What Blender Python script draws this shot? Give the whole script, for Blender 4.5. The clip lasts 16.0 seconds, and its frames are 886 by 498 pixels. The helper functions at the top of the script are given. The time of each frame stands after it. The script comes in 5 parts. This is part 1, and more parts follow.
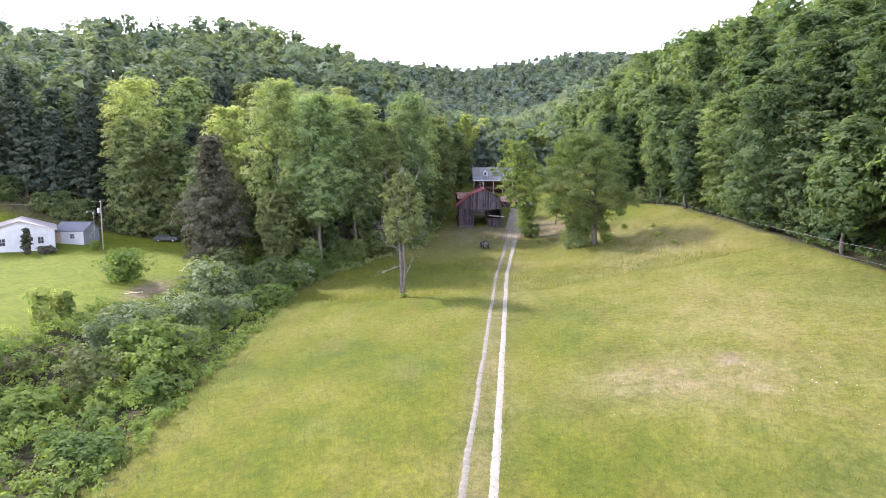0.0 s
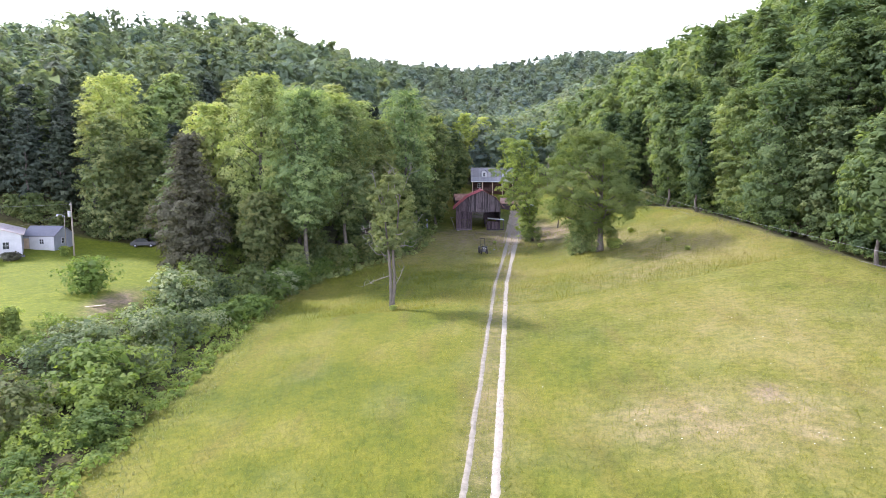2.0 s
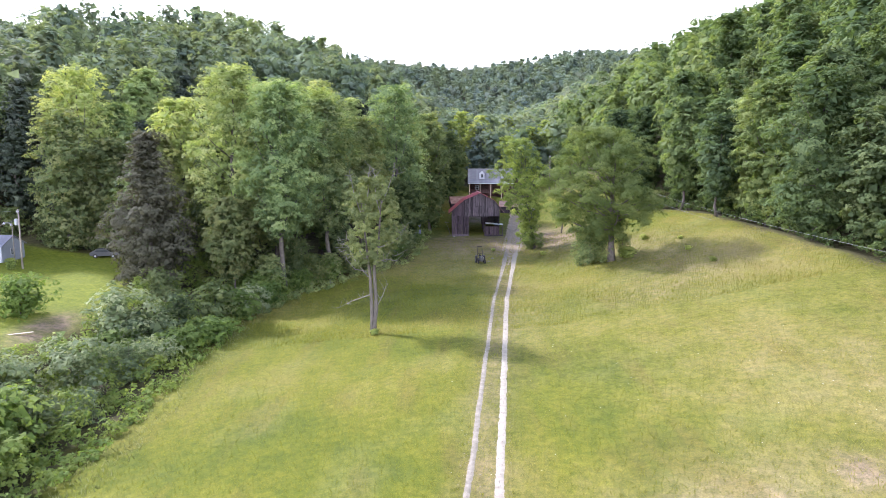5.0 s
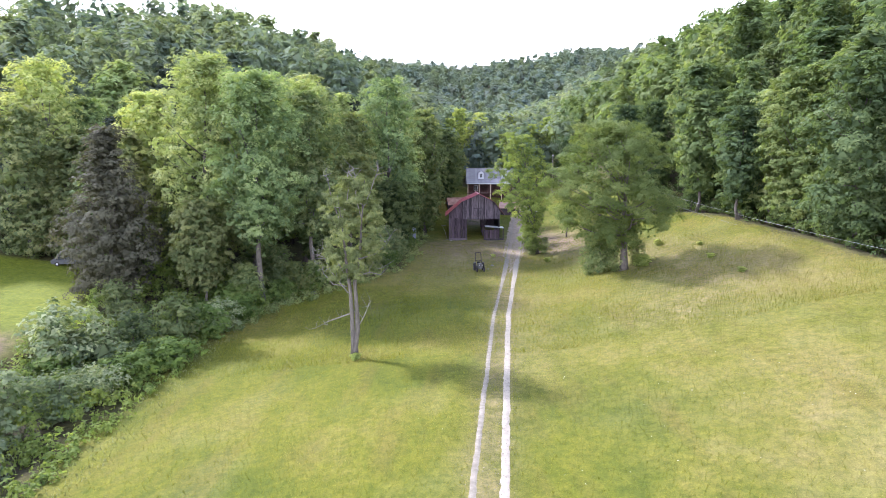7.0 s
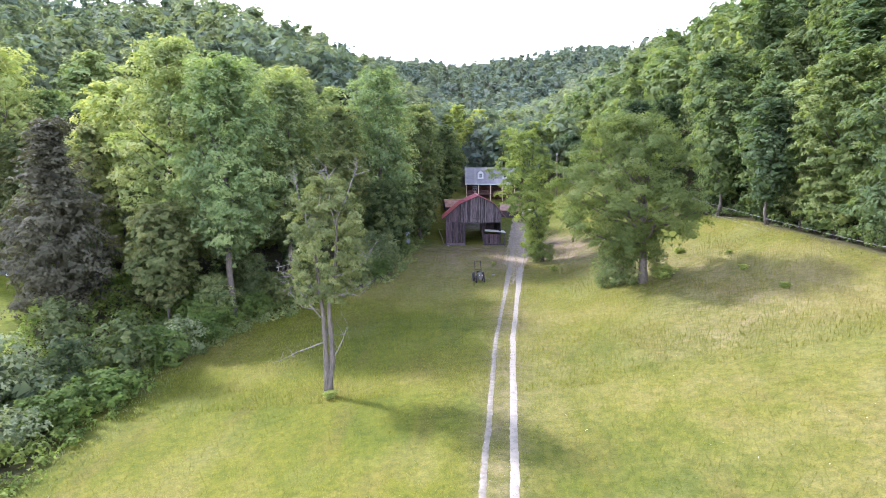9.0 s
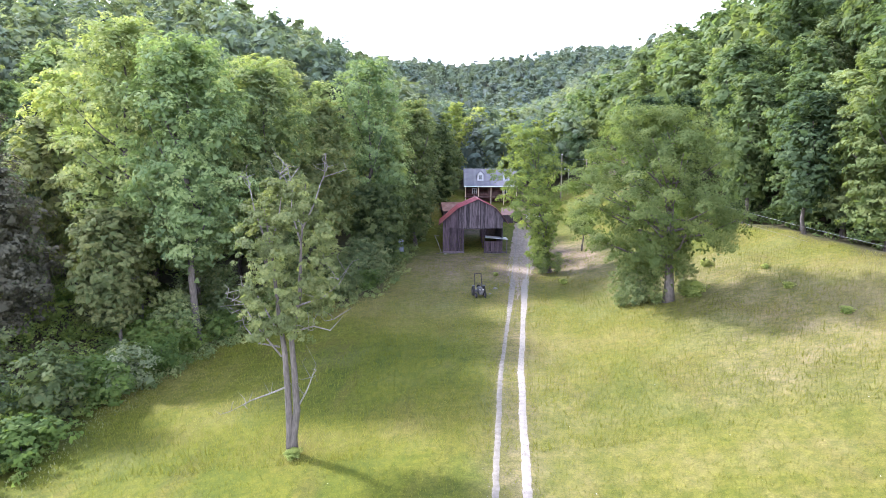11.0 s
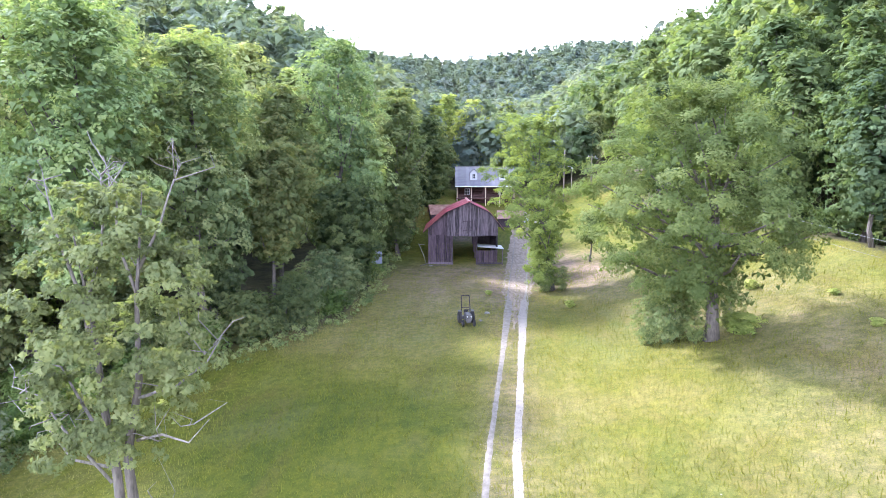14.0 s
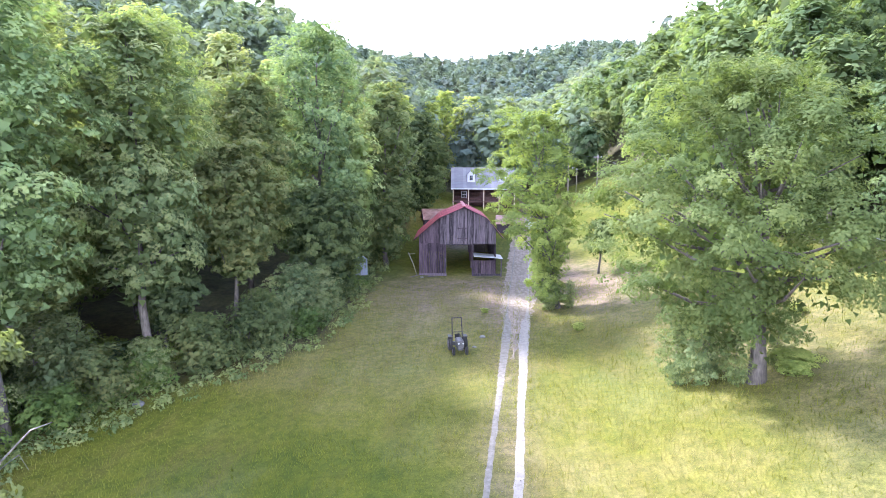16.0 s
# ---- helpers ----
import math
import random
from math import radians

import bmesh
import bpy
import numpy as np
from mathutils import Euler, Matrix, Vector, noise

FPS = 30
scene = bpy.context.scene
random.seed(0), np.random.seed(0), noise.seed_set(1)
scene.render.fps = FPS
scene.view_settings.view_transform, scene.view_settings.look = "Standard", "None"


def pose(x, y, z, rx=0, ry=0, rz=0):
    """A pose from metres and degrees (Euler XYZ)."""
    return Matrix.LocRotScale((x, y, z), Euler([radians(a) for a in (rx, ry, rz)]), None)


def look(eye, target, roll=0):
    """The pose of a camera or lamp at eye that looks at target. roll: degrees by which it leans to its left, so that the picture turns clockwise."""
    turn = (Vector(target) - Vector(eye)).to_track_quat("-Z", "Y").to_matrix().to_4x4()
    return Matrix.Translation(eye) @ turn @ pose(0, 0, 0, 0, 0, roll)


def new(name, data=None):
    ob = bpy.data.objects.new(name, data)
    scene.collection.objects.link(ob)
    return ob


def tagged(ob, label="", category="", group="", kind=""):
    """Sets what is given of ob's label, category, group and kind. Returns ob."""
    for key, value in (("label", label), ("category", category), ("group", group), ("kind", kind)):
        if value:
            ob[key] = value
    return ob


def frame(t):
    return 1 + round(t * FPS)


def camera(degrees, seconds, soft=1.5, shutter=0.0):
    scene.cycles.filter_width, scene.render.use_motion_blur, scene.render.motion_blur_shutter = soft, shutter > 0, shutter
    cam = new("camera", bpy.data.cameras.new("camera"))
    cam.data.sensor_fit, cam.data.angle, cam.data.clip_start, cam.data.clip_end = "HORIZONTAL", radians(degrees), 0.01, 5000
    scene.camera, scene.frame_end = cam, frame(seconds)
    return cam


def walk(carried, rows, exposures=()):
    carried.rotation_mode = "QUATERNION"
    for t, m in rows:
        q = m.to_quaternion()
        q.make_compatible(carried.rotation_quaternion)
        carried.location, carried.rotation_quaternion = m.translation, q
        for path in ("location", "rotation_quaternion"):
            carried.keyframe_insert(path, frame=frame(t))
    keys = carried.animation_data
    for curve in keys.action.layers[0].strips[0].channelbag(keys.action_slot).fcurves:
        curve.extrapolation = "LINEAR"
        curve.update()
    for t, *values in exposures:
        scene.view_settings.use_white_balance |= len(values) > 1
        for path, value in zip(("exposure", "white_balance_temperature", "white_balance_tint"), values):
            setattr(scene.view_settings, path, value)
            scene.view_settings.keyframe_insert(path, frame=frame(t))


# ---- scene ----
cam = camera(73.5, 16.0, soft=0.8)
PATH = [
    (0, (0.187, 2.975, 15.725), (0.165, 4.959, 15.471), 0.3),
    (0.5, (0.4, 4.859, 15.729), (0.378, 6.843, 15.475), 0.3),
    (1, (0.584, 6.645, 15.739), (0.562, 8.629, 15.487), 0.3),
    (1.5, (0.739, 8.437, 15.744), (0.716, 10.421, 15.493), 0.3),
    (2, (0.867, 10.185, 15.76), (0.846, 12.169, 15.508), 0.3),
    (2.5, (1.009, 11.866, 15.773), (0.989, 13.85, 15.522), 0.3),
    (3, (1.202, 13.536, 15.773), (1.181, 15.52, 15.522), 0.2),
    (3.5, (1.357, 15.22, 15.763), (1.337, 17.204, 15.514), 0.2),
    (4, (1.506, 16.971, 15.785), (1.485, 18.956, 15.537), 0.2),
    (4.2, (1.574, 17.721, 15.79), (1.553, 19.706, 15.543), 0.1),
    (6.3, (2.151, 26.456, 15.811), (2.135, 28.44, 15.562), 0.1),
    (6.5, (2.233, 27.348, 15.803), (2.217, 29.332, 15.555), 0.1),
    (7, (2.462, 29.678, 15.784), (2.444, 31.662, 15.536), 0.0),
    (7.5, (2.635, 32.055, 15.793), (2.618, 34.039, 15.544), 0.0),
    (8, (2.75, 34.435, 15.781), (2.734, 36.42, 15.533), 0.0),
    (8.5, (2.836, 36.809, 15.764), (2.821, 38.793, 15.515), 0.0),
    (9, (2.887, 39.227, 15.811), (2.872, 41.212, 15.562), 0.0),
    (9.2, (2.919, 40.179, 15.833), (2.904, 42.163, 15.583), 0.1),
    (11.3, (3.143, 50.166, 15.842), (3.134, 52.151, 15.598), 0.2),
    (11.5, (3.175, 51.139, 15.837), (3.167, 53.123, 15.589), 0.1),
    (12, (3.337, 53.62, 15.859), (3.33, 55.604, 15.609), 0.2),
    (12.5, (3.593, 56.07, 15.886), (3.587, 58.054, 15.637), 0.2),
    (13, (4.088, 58.505, 15.915), (4.083, 60.489, 15.664), 0.1),
    (13.5, (4.677, 60.965, 15.96), (4.673, 62.949, 15.708), 0.1),
    (14, (5.117, 63.451, 15.967), (5.111, 65.435, 15.717), 0.1),
    (14.5, (5.462, 65.837, 15.985), (5.455, 67.821, 15.735), 0.0),
    (15, (5.728, 68.131, 16.01), (5.723, 70.116, 15.761), 0.0),
    (15.5, (6.01, 70.33, 16.039), (6.007, 72.315, 15.79), 0.1),
    (16, (6.263, 72.41, 16.079), (6.254, 74.394, 15.832), 0.2),
]
EXPOSURES = [(0, 1.45, 5850, 20), (8, 1.63, 5620, 21), (12, 1.92, 5480, 22), (16, 2.32, 5350, 24)]
walk(cam, [(t, look(eye, target, roll)) for t, eye, target, roll in PATH], EXPOSURES)

# ---- world, sun, exposure ----
SUN_AZ, SUN_EL = radians(-53), radians(39)   # compass bearing from +y, clockwise
world = bpy.data.worlds.new("sky_world")
scene.world = world
world.use_nodes = True
wn, wl = world.node_tree.nodes, world.node_tree.links
wn.clear()
w_out = wn.new("ShaderNodeOutputWorld")
w_bg = wn.new("ShaderNodeBackground")
w_sky = wn.new("ShaderNodeTexSky")
w_sky.sky_type = "NISHITA"
w_sky.sun_disc = False
w_sky.sun_elevation, w_sky.sun_rotation = SUN_EL, SUN_AZ
w_dim = wn.new("ShaderNodeVectorMath")
w_dim.operation = "SCALE"
w_dim.inputs["Scale"].default_value = 0.15
w_co = wn.new("ShaderNodeTexCoord")
w_noise = wn.new("ShaderNodeTexNoise")
w_noise.inputs["Scale"].default_value = 2.3
w_noise.inputs["Detail"].default_value = 6
w_sep = wn.new("ShaderNodeSeparateXYZ")
w_low = wn.new("ShaderNodeMapRange")
w_low.inputs["From Min"].default_value, w_low.inputs["From Max"].default_value = 0.15, 0.75
w_low.inputs["To Min"].default_value, w_low.inputs["To Max"].default_value = 0.42, -0.12
w_add = wn.new("ShaderNodeMath")
w_ramp = wn.new("ShaderNodeMapRange")
w_ramp.inputs["From Min"].default_value, w_ramp.inputs["From Max"].default_value = 0.46, 0.68
w_mix = wn.new("ShaderNodeMix")
w_mix.data_type = "RGBA"
w_mix.inputs["B"].default_value = (2.25, 2.27, 2.28, 1)
wl.new(w_sky.outputs[0], w_dim.inputs[0])
wl.new(w_co.outputs["Generated"], w_noise.inputs["Vector"])
wl.new(w_co.outputs["Generated"], w_sep.inputs[0])
wl.new(w_sep.outputs["Z"], w_low.inputs["Value"])
wl.new(w_noise.outputs["Fac"], w_add.inputs[0])
wl.new(w_low.outputs[0], w_add.inputs[1])
wl.new(w_add.outputs[0], w_ramp.inputs["Value"])
wl.new(w_ramp.outputs[0], w_mix.inputs["Factor"])
wl.new(w_dim.outputs[0], w_mix.inputs["A"])
wl.new(w_mix.outputs["Result"], w_bg.inputs["Color"])
w_bg.inputs["Strength"].default_value = 1.0
wl.new(w_bg.outputs[0], w_out.inputs[0])

sun_data = bpy.data.lights.new("sun", "SUN")
sun_data.energy, sun_data.angle, sun_data.color = 3.4, radians(4.5), (1.0, 0.94, 0.84)
sun = new("sun", sun_data)
sun_dir = Vector((math.sin(SUN_AZ) * math.cos(SUN_EL), math.cos(SUN_AZ) * math.cos(SUN_EL), math.sin(SUN_EL)))
sun.matrix_world = look(Vector((-200, 200, 250)), Vector((-200, 200, 250)) - sun_dir)

# ---- materials ----


def material(name):
    m = bpy.data.materials.new(name)
    m.use_nodes = True
    n = m.node_tree.nodes
    return m, n, m.node_tree.links, n["Principled BSDF"]


def noise_node(n, l, scale, detail=4.0, coord="Object", rough=0.55, vec=None):
    t = n.new("ShaderNodeTexNoise")
    t.inputs["Scale"].default_value = scale
    t.inputs["Detail"].default_value = detail
    t.inputs["Roughness"].default_value = rough
    if vec is None:
        c = n.new("ShaderNodeTexCoord")
        vec = c.outputs[coord]
    l.new(vec, t.inputs["Vector"])
    return t.outputs["Fac"]


def ramp_node(n, l, fac, stops):
    r = n.new("ShaderNodeValToRGB")
    el = r.color_ramp.elements
    while len(el) < len(stops):
        el.new(0.5)
    for e, (p, c) in zip(el, stops):
        e.position, e.color = p, (*c, 1)
    l.new(fac, r.inputs[0])
    return r.outputs[0]


def mix_node(n, l, fac, a, b, mode="MIX"):
    m = n.new("ShaderNodeMix")
    m.data_type, m.blend_type = "RGBA", mode
    for key, v in (("Factor", fac), ("A", a), ("B", b)):
        s = m.inputs[key]
        if isinstance(v, (int, float)):
            s.default_value = v
        elif isinstance(v, tuple):
            s.default_value = (*v, 1)
        else:
            l.new(v, s)
    return m.outputs["Result"]


def math_node(n, l, op, a, b=0.0, c=0.0, clamp=False):
    m = n.new("ShaderNodeMath")
    m.operation, m.use_clamp = op, clamp
    for i, v in enumerate((a, b, c)):
        if isinstance(v, (int, float)):
            m.inputs[i].default_value = v
        else:
            l.new(v, m.inputs[i])
    return m.outputs[0]


def bump_node(n, l, bsdf, height, strength, distance):
    b = n.new("ShaderNodeBump")
    b.inputs["Strength"].default_value, b.inputs["Distance"].default_value = strength, distance
    l.new(height, b.inputs["Height"])
    l.new(b.outputs[0], bsdf.inputs["Normal"])


def leaf_material(name, dark, mid, light, translucent=0.48, single=0.16, whole=0.6, mixed=0.6):
    m, n, l, p = material(name)
    geo = n.new("ShaderNodeNewGeometry")
    info = n.new("ShaderNodeObjectInfo")
    tint = n.new("ShaderNodeAttribute")
    tint.attribute_name = "tint"
    v = math_node(n, l, "MULTIPLY", geo.outputs["Random Per Island"], single)
    v = math_node(n, l, "MULTIPLY_ADD", info.outputs["Random"], 0.42, v)
    v = math_node(n, l, "MULTIPLY_ADD", tint.outputs["Fac"], whole, v)
    big = noise_node(n, l, 0.35, 2)
    v = math_node(n, l, "MULTIPLY_ADD", big, 0.3, v)
    v = math_node(n, l, "SUBTRACT", v, 0.145)
    col = ramp_node(n, l, v, [(0.05, dark), (0.5, mid), (0.98, light)])
    # species differ from tree to tree
    hue = n.new("ShaderNodeAttribute")
    hue.attribute_name = "hue"
    pick = math_node(n, l, "FRACT", math_node(n, l, "MULTIPLY_ADD", info.outputs["Random"], 7.3, hue.outputs["Fac"]))
    kind = ramp_node(n, l, pick, [(0.0, (1.05, 1.0, 0.95)), (0.25, (1.15, 1.08, 0.82)), (0.45, (0.95, 1.0, 1.05)), (0.62, (0.70, 0.74, 0.95)),
                                  (0.74, (0.90, 0.95, 0.95)), (0.88, (0.88, 0.80, 0.92)), (1.0, (1.05, 1.0, 0.95))])
    col = mix_node(n, l, mixed, col, kind, "MULTIPLY")
    p.inputs["Roughness"].default_value = 0.75
    p.inputs["Specular IOR Level"].default_value = 0.12
    l.new(col, p.inputs["Base Color"])
    tr = n.new("ShaderNodeBsdfTranslucent")
    warm = mix_node(n, l, 1.0, col, (1.3, 1.3, 0.6), "MULTIPLY")
    l.new(warm, tr.inputs["Color"])
    mx = n.new("ShaderNodeMixShader")
    mx.inputs[0].default_value = translucent
    l.new(p.outputs[0], mx.inputs[1])
    l.new(tr.outputs[0], mx.inputs[2])
    l.new(mx.outputs[0], n["Material Output"].inputs["Surface"])
    return m


M_LEAF = leaf_material("leaves_broad", (0.054, 0.089, 0.045), (0.167, 0.214, 0.092), (0.302, 0.321, 0.136))
M_LEAF_Y = leaf_material("leaves_tulip", (0.083, 0.133, 0.064), (0.233, 0.296, 0.125), (0.393, 0.426, 0.190))
# deep green, darkened further: shade below the canopy is put into this colour
M_LEAF_G = leaf_material("leaves_deep_shaded", (0.036, 0.061, 0.032), (0.114, 0.148, 0.062), (0.201, 0.216, 0.087), 0.48, 0.16, 0.6, 0.45)
# far and ridge leaves: the bluish air haze is mixed into these colours
M_LEAF_FAR = leaf_material("leaves_far_hazy", (0.049, 0.074, 0.063), (0.123, 0.162, 0.120), (0.200, 0.243, 0.171), 0.45, 0.08, 0.75, 0.75)
M_LEAF_RIDGE = leaf_material("leaves_ridge_hazy", (0.055, 0.076, 0.068), (0.092, 0.124, 0.100), (0.150, 0.186, 0.135), 0.3, 0.06, 0.55, 0.7)
M_LEAF_CON = leaf_material("needles_brownish", (0.038, 0.039, 0.029), (0.069, 0.068, 0.048), (0.112, 0.109, 0.075), 0.3, 0.2, 0.5, 0.0)
M_LEAF_LONE = leaf_material("leaves_meadow_tree", (0.028, 0.051, 0.021), (0.088, 0.124, 0.042), (0.174, 0.210, 0.075), 0.5, 0.18, 0.6, 0.0)
M_LEAF_OLD = leaf_material("leaves_old_tree", (0.052, 0.068, 0.030), (0.155, 0.182, 0.082), (0.275, 0.300, 0.138), 0.45, 0.18, 0.6, 0.0)
# deep green of the bank, lowered further to hold its weaker light
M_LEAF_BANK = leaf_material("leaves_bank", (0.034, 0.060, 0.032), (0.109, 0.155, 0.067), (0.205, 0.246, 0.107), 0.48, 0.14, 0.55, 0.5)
M_LEAF_SLIM = leaf_material("leaves_slim_tree", (0.088, 0.129, 0.039), (0.239, 0.294, 0.080), (0.402, 0.430, 0.128), 0.45, 0.18, 0.6, 0.0)
M_LEAF_PINE = leaf_material("needles_pine", (0.024, 0.036, 0.027), (0.061, 0.077, 0.059), (0.109, 0.128, 0.094), 0.25, 0.18, 0.55, 0.3)
M_LEAF_SILVER = leaf_material("leaves_silver", (0.057, 0.083, 0.051), (0.134, 0.174, 0.089), (0.334, 0.364, 0.222), 0.45, 0.2, 0.55, 0.0)
M_LEAF_BUSH = leaf_material("leaves_bush", (0.045, 0.082, 0.027), (0.123, 0.181, 0.049), (0.207, 0.260, 0.067), 0.48, 0.18, 0.6, 0.2)


def bark_material(name, a, b):
    m, n, l, p = material(name)
    c = n.new("ShaderNodeTexCoord")
    mp = n.new("ShaderNodeMapping")
    mp.inputs["Scale"].default_value = (6, 6, 1.2)
    l.new(c.outputs["Object"], mp.inputs["Vector"])
    f = noise_node(n, l, 1.6, 6, vec=mp.outputs[0])
    l.new(ramp_node(n, l, f, [(0.3, a), (0.7, b)]), p.inputs["Base Color"])
    p.inputs["Roughness"].default_value = 0.9
    bump_node(n, l, p, f, 0.8, 0.05)
    return m


M_BARK = bark_material("bark_grey", (0.045, 0.038, 0.032), (0.145, 0.125, 0.108))
M_BARK_PALE = bark_material("bark_dead", (0.10, 0.09, 0.08), (0.27, 0.245, 0.22))


def ground_material():
    m, n, l, p = material("meadow_ground")
    c = n.new("ShaderNodeTexCoord")
    xyz = c.outputs["Object"]
    at = {}
    for key in ("wood", "lawn", "dry", "bare"):
        a = n.new("ShaderNodeAttribute")
        a.attribute_name = key
        at[key] = a.outputs["Fac"]
    broad = noise_node(n, l, 0.055, 5, vec=xyz, rough=0.6)
    mid = noise_node(n, l, 0.45, 5, vec=xyz, rough=0.65)
    fine = noise_node(n, l, 7.5, 6, vec=xyz, rough=0.85)
    stretch = n.new("ShaderNodeMapping")
    stretch.inputs["Scale"].default_value = (1.6, 0.5, 1)
    l.new(xyz, stretch.inputs["Vector"])
    streak = noise_node(n, l, 1.4, 5, vec=stretch.outputs[0], rough=0.7)
    v = math_node(n, l, "MULTIPLY", broad, 0.6)
    v = math_node(n, l, "MULTIPLY_ADD", mid, 0.25, v)
    v = math_node(n, l, "MULTIPLY_ADD", streak, 0.15, v)
    grass = ramp_node(n, l, v, [(0.38, (0.056, 0.073, 0.007)), (0.46, (0.083, 0.095, 0.008)),
                                (0.52, (0.106, 0.110, 0.011)), (0.60, (0.140, 0.128, 0.028))])
    dry = ramp_node(n, l, mid, [(0.3, (0.150, 0.124, 0.052)), (0.7, (0.208, 0.166, 0.090))])
    d = math_node(n, l, "MULTIPLY", at["dry"], math_node(n, l, "MULTIPLY_ADD", mid, 1.6, -0.1, clamp=True), clamp=True)
    col = mix_node(n, l, d, grass, dry)
    # paler, greyer grass in bloom and browner seed heads, in drifts some metres wide
    drift = noise_node(n, l, 0.13, 4, vec=xyz, rough=0.5)
    col = mix_node(n, l, math_node(n, l, "MULTIPLY_ADD", drift, 2.4, -1.3, clamp=True), col, (0.150, 0.150, 0.050))
    warm = noise_node(n, l, 0.21, 3, vec=stretch.outputs[0], rough=0.5)
    col = mix_node(n, l, math_node(n, l, "MULTIPLY_ADD", warm, 2.4, -1.25, clamp=True), col, (0.112, 0.088, 0.024))
    lawn = ramp_node(n, l, mid, [(0.3, (0.088, 0.112, 0.008)), (0.7, (0.130, 0.145, 0.012))])
    col = mix_node(n, l, at["lawn"], col, lawn)
    soil = ramp_node(n, l, mid, [(0.3, (0.130, 0.092, 0.066)), (0.7, (0.215, 0.158, 0.118))])
    # worn soil, and behind the barn a pale colour for sunlit ground
    bf = math_node(n, l, "MULTIPLY", at["bare"], math_node(n, l, "MULTIPLY_ADD", mid, 2.4, -0.4, clamp=True), clamp=True)
    col = mix_node(n, l, bf, col, soil)
    litter = ramp_node(n, l, mid, [(0.3, (0.035, 0.030, 0.018)), (0.7, (0.075, 0.070, 0.032))])
    col = mix_node(n, l, at["wood"], col, litter)
    speck = ramp_node(n, l, fine, [(0.36, (0.66, 0.70, 0.62)), (0.50, (1.0, 1.0, 1.0)), (0.64, (1.38, 1.33, 1.2))])
    col = mix_node(n, l, 1.0, col, speck, "MULTIPLY")
    tuft = noise_node(n, l, 1.9, 3, vec=xyz, rough=0.6)
    col = mix_node(n, l, 1.0, col, ramp_node(n, l, tuft, [(0.36, (0.78, 0.83, 0.76)), (0.5, (1.0, 1.0, 1.0)), (0.64, (1.2, 1.16, 1.14))]), "MULTIPLY")
    l.new(col, p.inputs["Base Color"])
    p.inputs["Roughness"].default_value = 0.95
    p.inputs["Specular IOR Level"].default_value = 0.15
    h = math_node(n, l, "MULTIPLY_ADD", fine, 0.6, mid)
    bump_node(n, l, p, h, 0.45, 0.18)
    return m


M_GROUND = ground_material()


def blade_material():
    m, n, l, p = material("meadow_grass")
    c = n.new("ShaderNodeTexCoord")
    xyz = c.outputs["Object"]
    geo = n.new("ShaderNodeNewGeometry")
    broad = noise_node(n, l, 0.055, 5, vec=xyz, rough=0.6)
    v = math_node(n, l, "MULTIPLY", broad, 0.8)
    v = math_node(n, l, "MULTIPLY_ADD", geo.outputs["Random Per Island"], 0.14, v)
    v = math_node(n, l, "ADD", v, 0.03)
    col = ramp_node(n, l, v, [(0.32, (0.120, 0.140, 0.012)), (0.45, (0.170, 0.180, 0.016)), (0.54, (0.215, 0.210, 0.030)), (0.66, (0.285, 0.250, 0.080))])
    l.new(col, p.inputs["Base Color"])
    p.inputs["Roughness"].default_value = 0.7
    tr = n.new("ShaderNodeBsdfTranslucent")
    l.new(col, tr.inputs["Color"])
    mx = n.new("ShaderNodeMixShader")
    mx.inputs[0].default_value = 0.6
    l.new(p.outputs[0], mx.inputs[1])
    l.new(tr.outputs[0], mx.inputs[2])
    l.new(mx.outputs[0], n["Material Output"].inputs["Surface"])
    return m


M_BLADE = blade_material()


def simple_material(name, a, b, scale=3.0, rough=0.8, metal=0.0, bump=0.2, dist=0.01, stretch=(1, 1, 1), spread=(0.3, 0.7)):
    m, n, l, p = material(name)
    c = n.new("ShaderNodeTexCoord")
    mp = n.new("ShaderNodeMapping")
    mp.inputs["Scale"].default_value = stretch
    l.new(c.outputs["Object"], mp.inputs["Vector"])
    f = noise_node(n, l, scale, 6, vec=mp.outputs[0], rough=0.65)
    info = n.new("ShaderNodeObjectInfo")
    f2 = math_node(n, l, "MULTIPLY_ADD", info.outputs["Random"], 0.3, f)
    f2 = math_node(n, l, "SUBTRACT", f2, 0.15)
    l.new(ramp_node(n, l, f2, [(spread[0], a), (spread[1], b)]), p.inputs["Base Color"])
    p.inputs["Roughness"].default_value, p.inputs["Metallic"].default_value = rough, metal
    bump_node(n, l, p, f, bump, dist)
    return m


M_BLADE_PALE = simple_material("pale_grass", (0.150, 0.168, 0.050), (0.235, 0.235, 0.095), 0.9, 0.8)
M_GRAVEL = simple_material("gravel", (0.140, 0.122, 0.092), (0.275, 0.240, 0.196), 2.2, 0.95, 0, 0.8, 0.05)
M_APRON = simple_material("worn_gravel", (0.138, 0.108, 0.068), (0.318, 0.248, 0.182), 1.6, 0.95, 0, 0.25, 0.03, (1.6, 0.7, 1), (0.30, 0.68))
M_BOARD = simple_material("weathered_boards", (0.012, 0.007, 0.011), (0.087, 0.061, 0.077), 1.6, 0.9, 0, 0.5, 0.01, (5, 5, 0.5))
M_BOARD_PALE = simple_material("pale_boards", (0.015, 0.011, 0.016), (0.139, 0.113, 0.130), 1.6, 0.9, 0, 0.5, 0.01, (5, 5, 0.5))
M_REDROOF = simple_material("red_painted_tin", (0.19, 0.032, 0.040), (0.34, 0.075, 0.082), 0.9, 0.55, 0.0, 0.1, 0.01, (1, 0.4, 1))
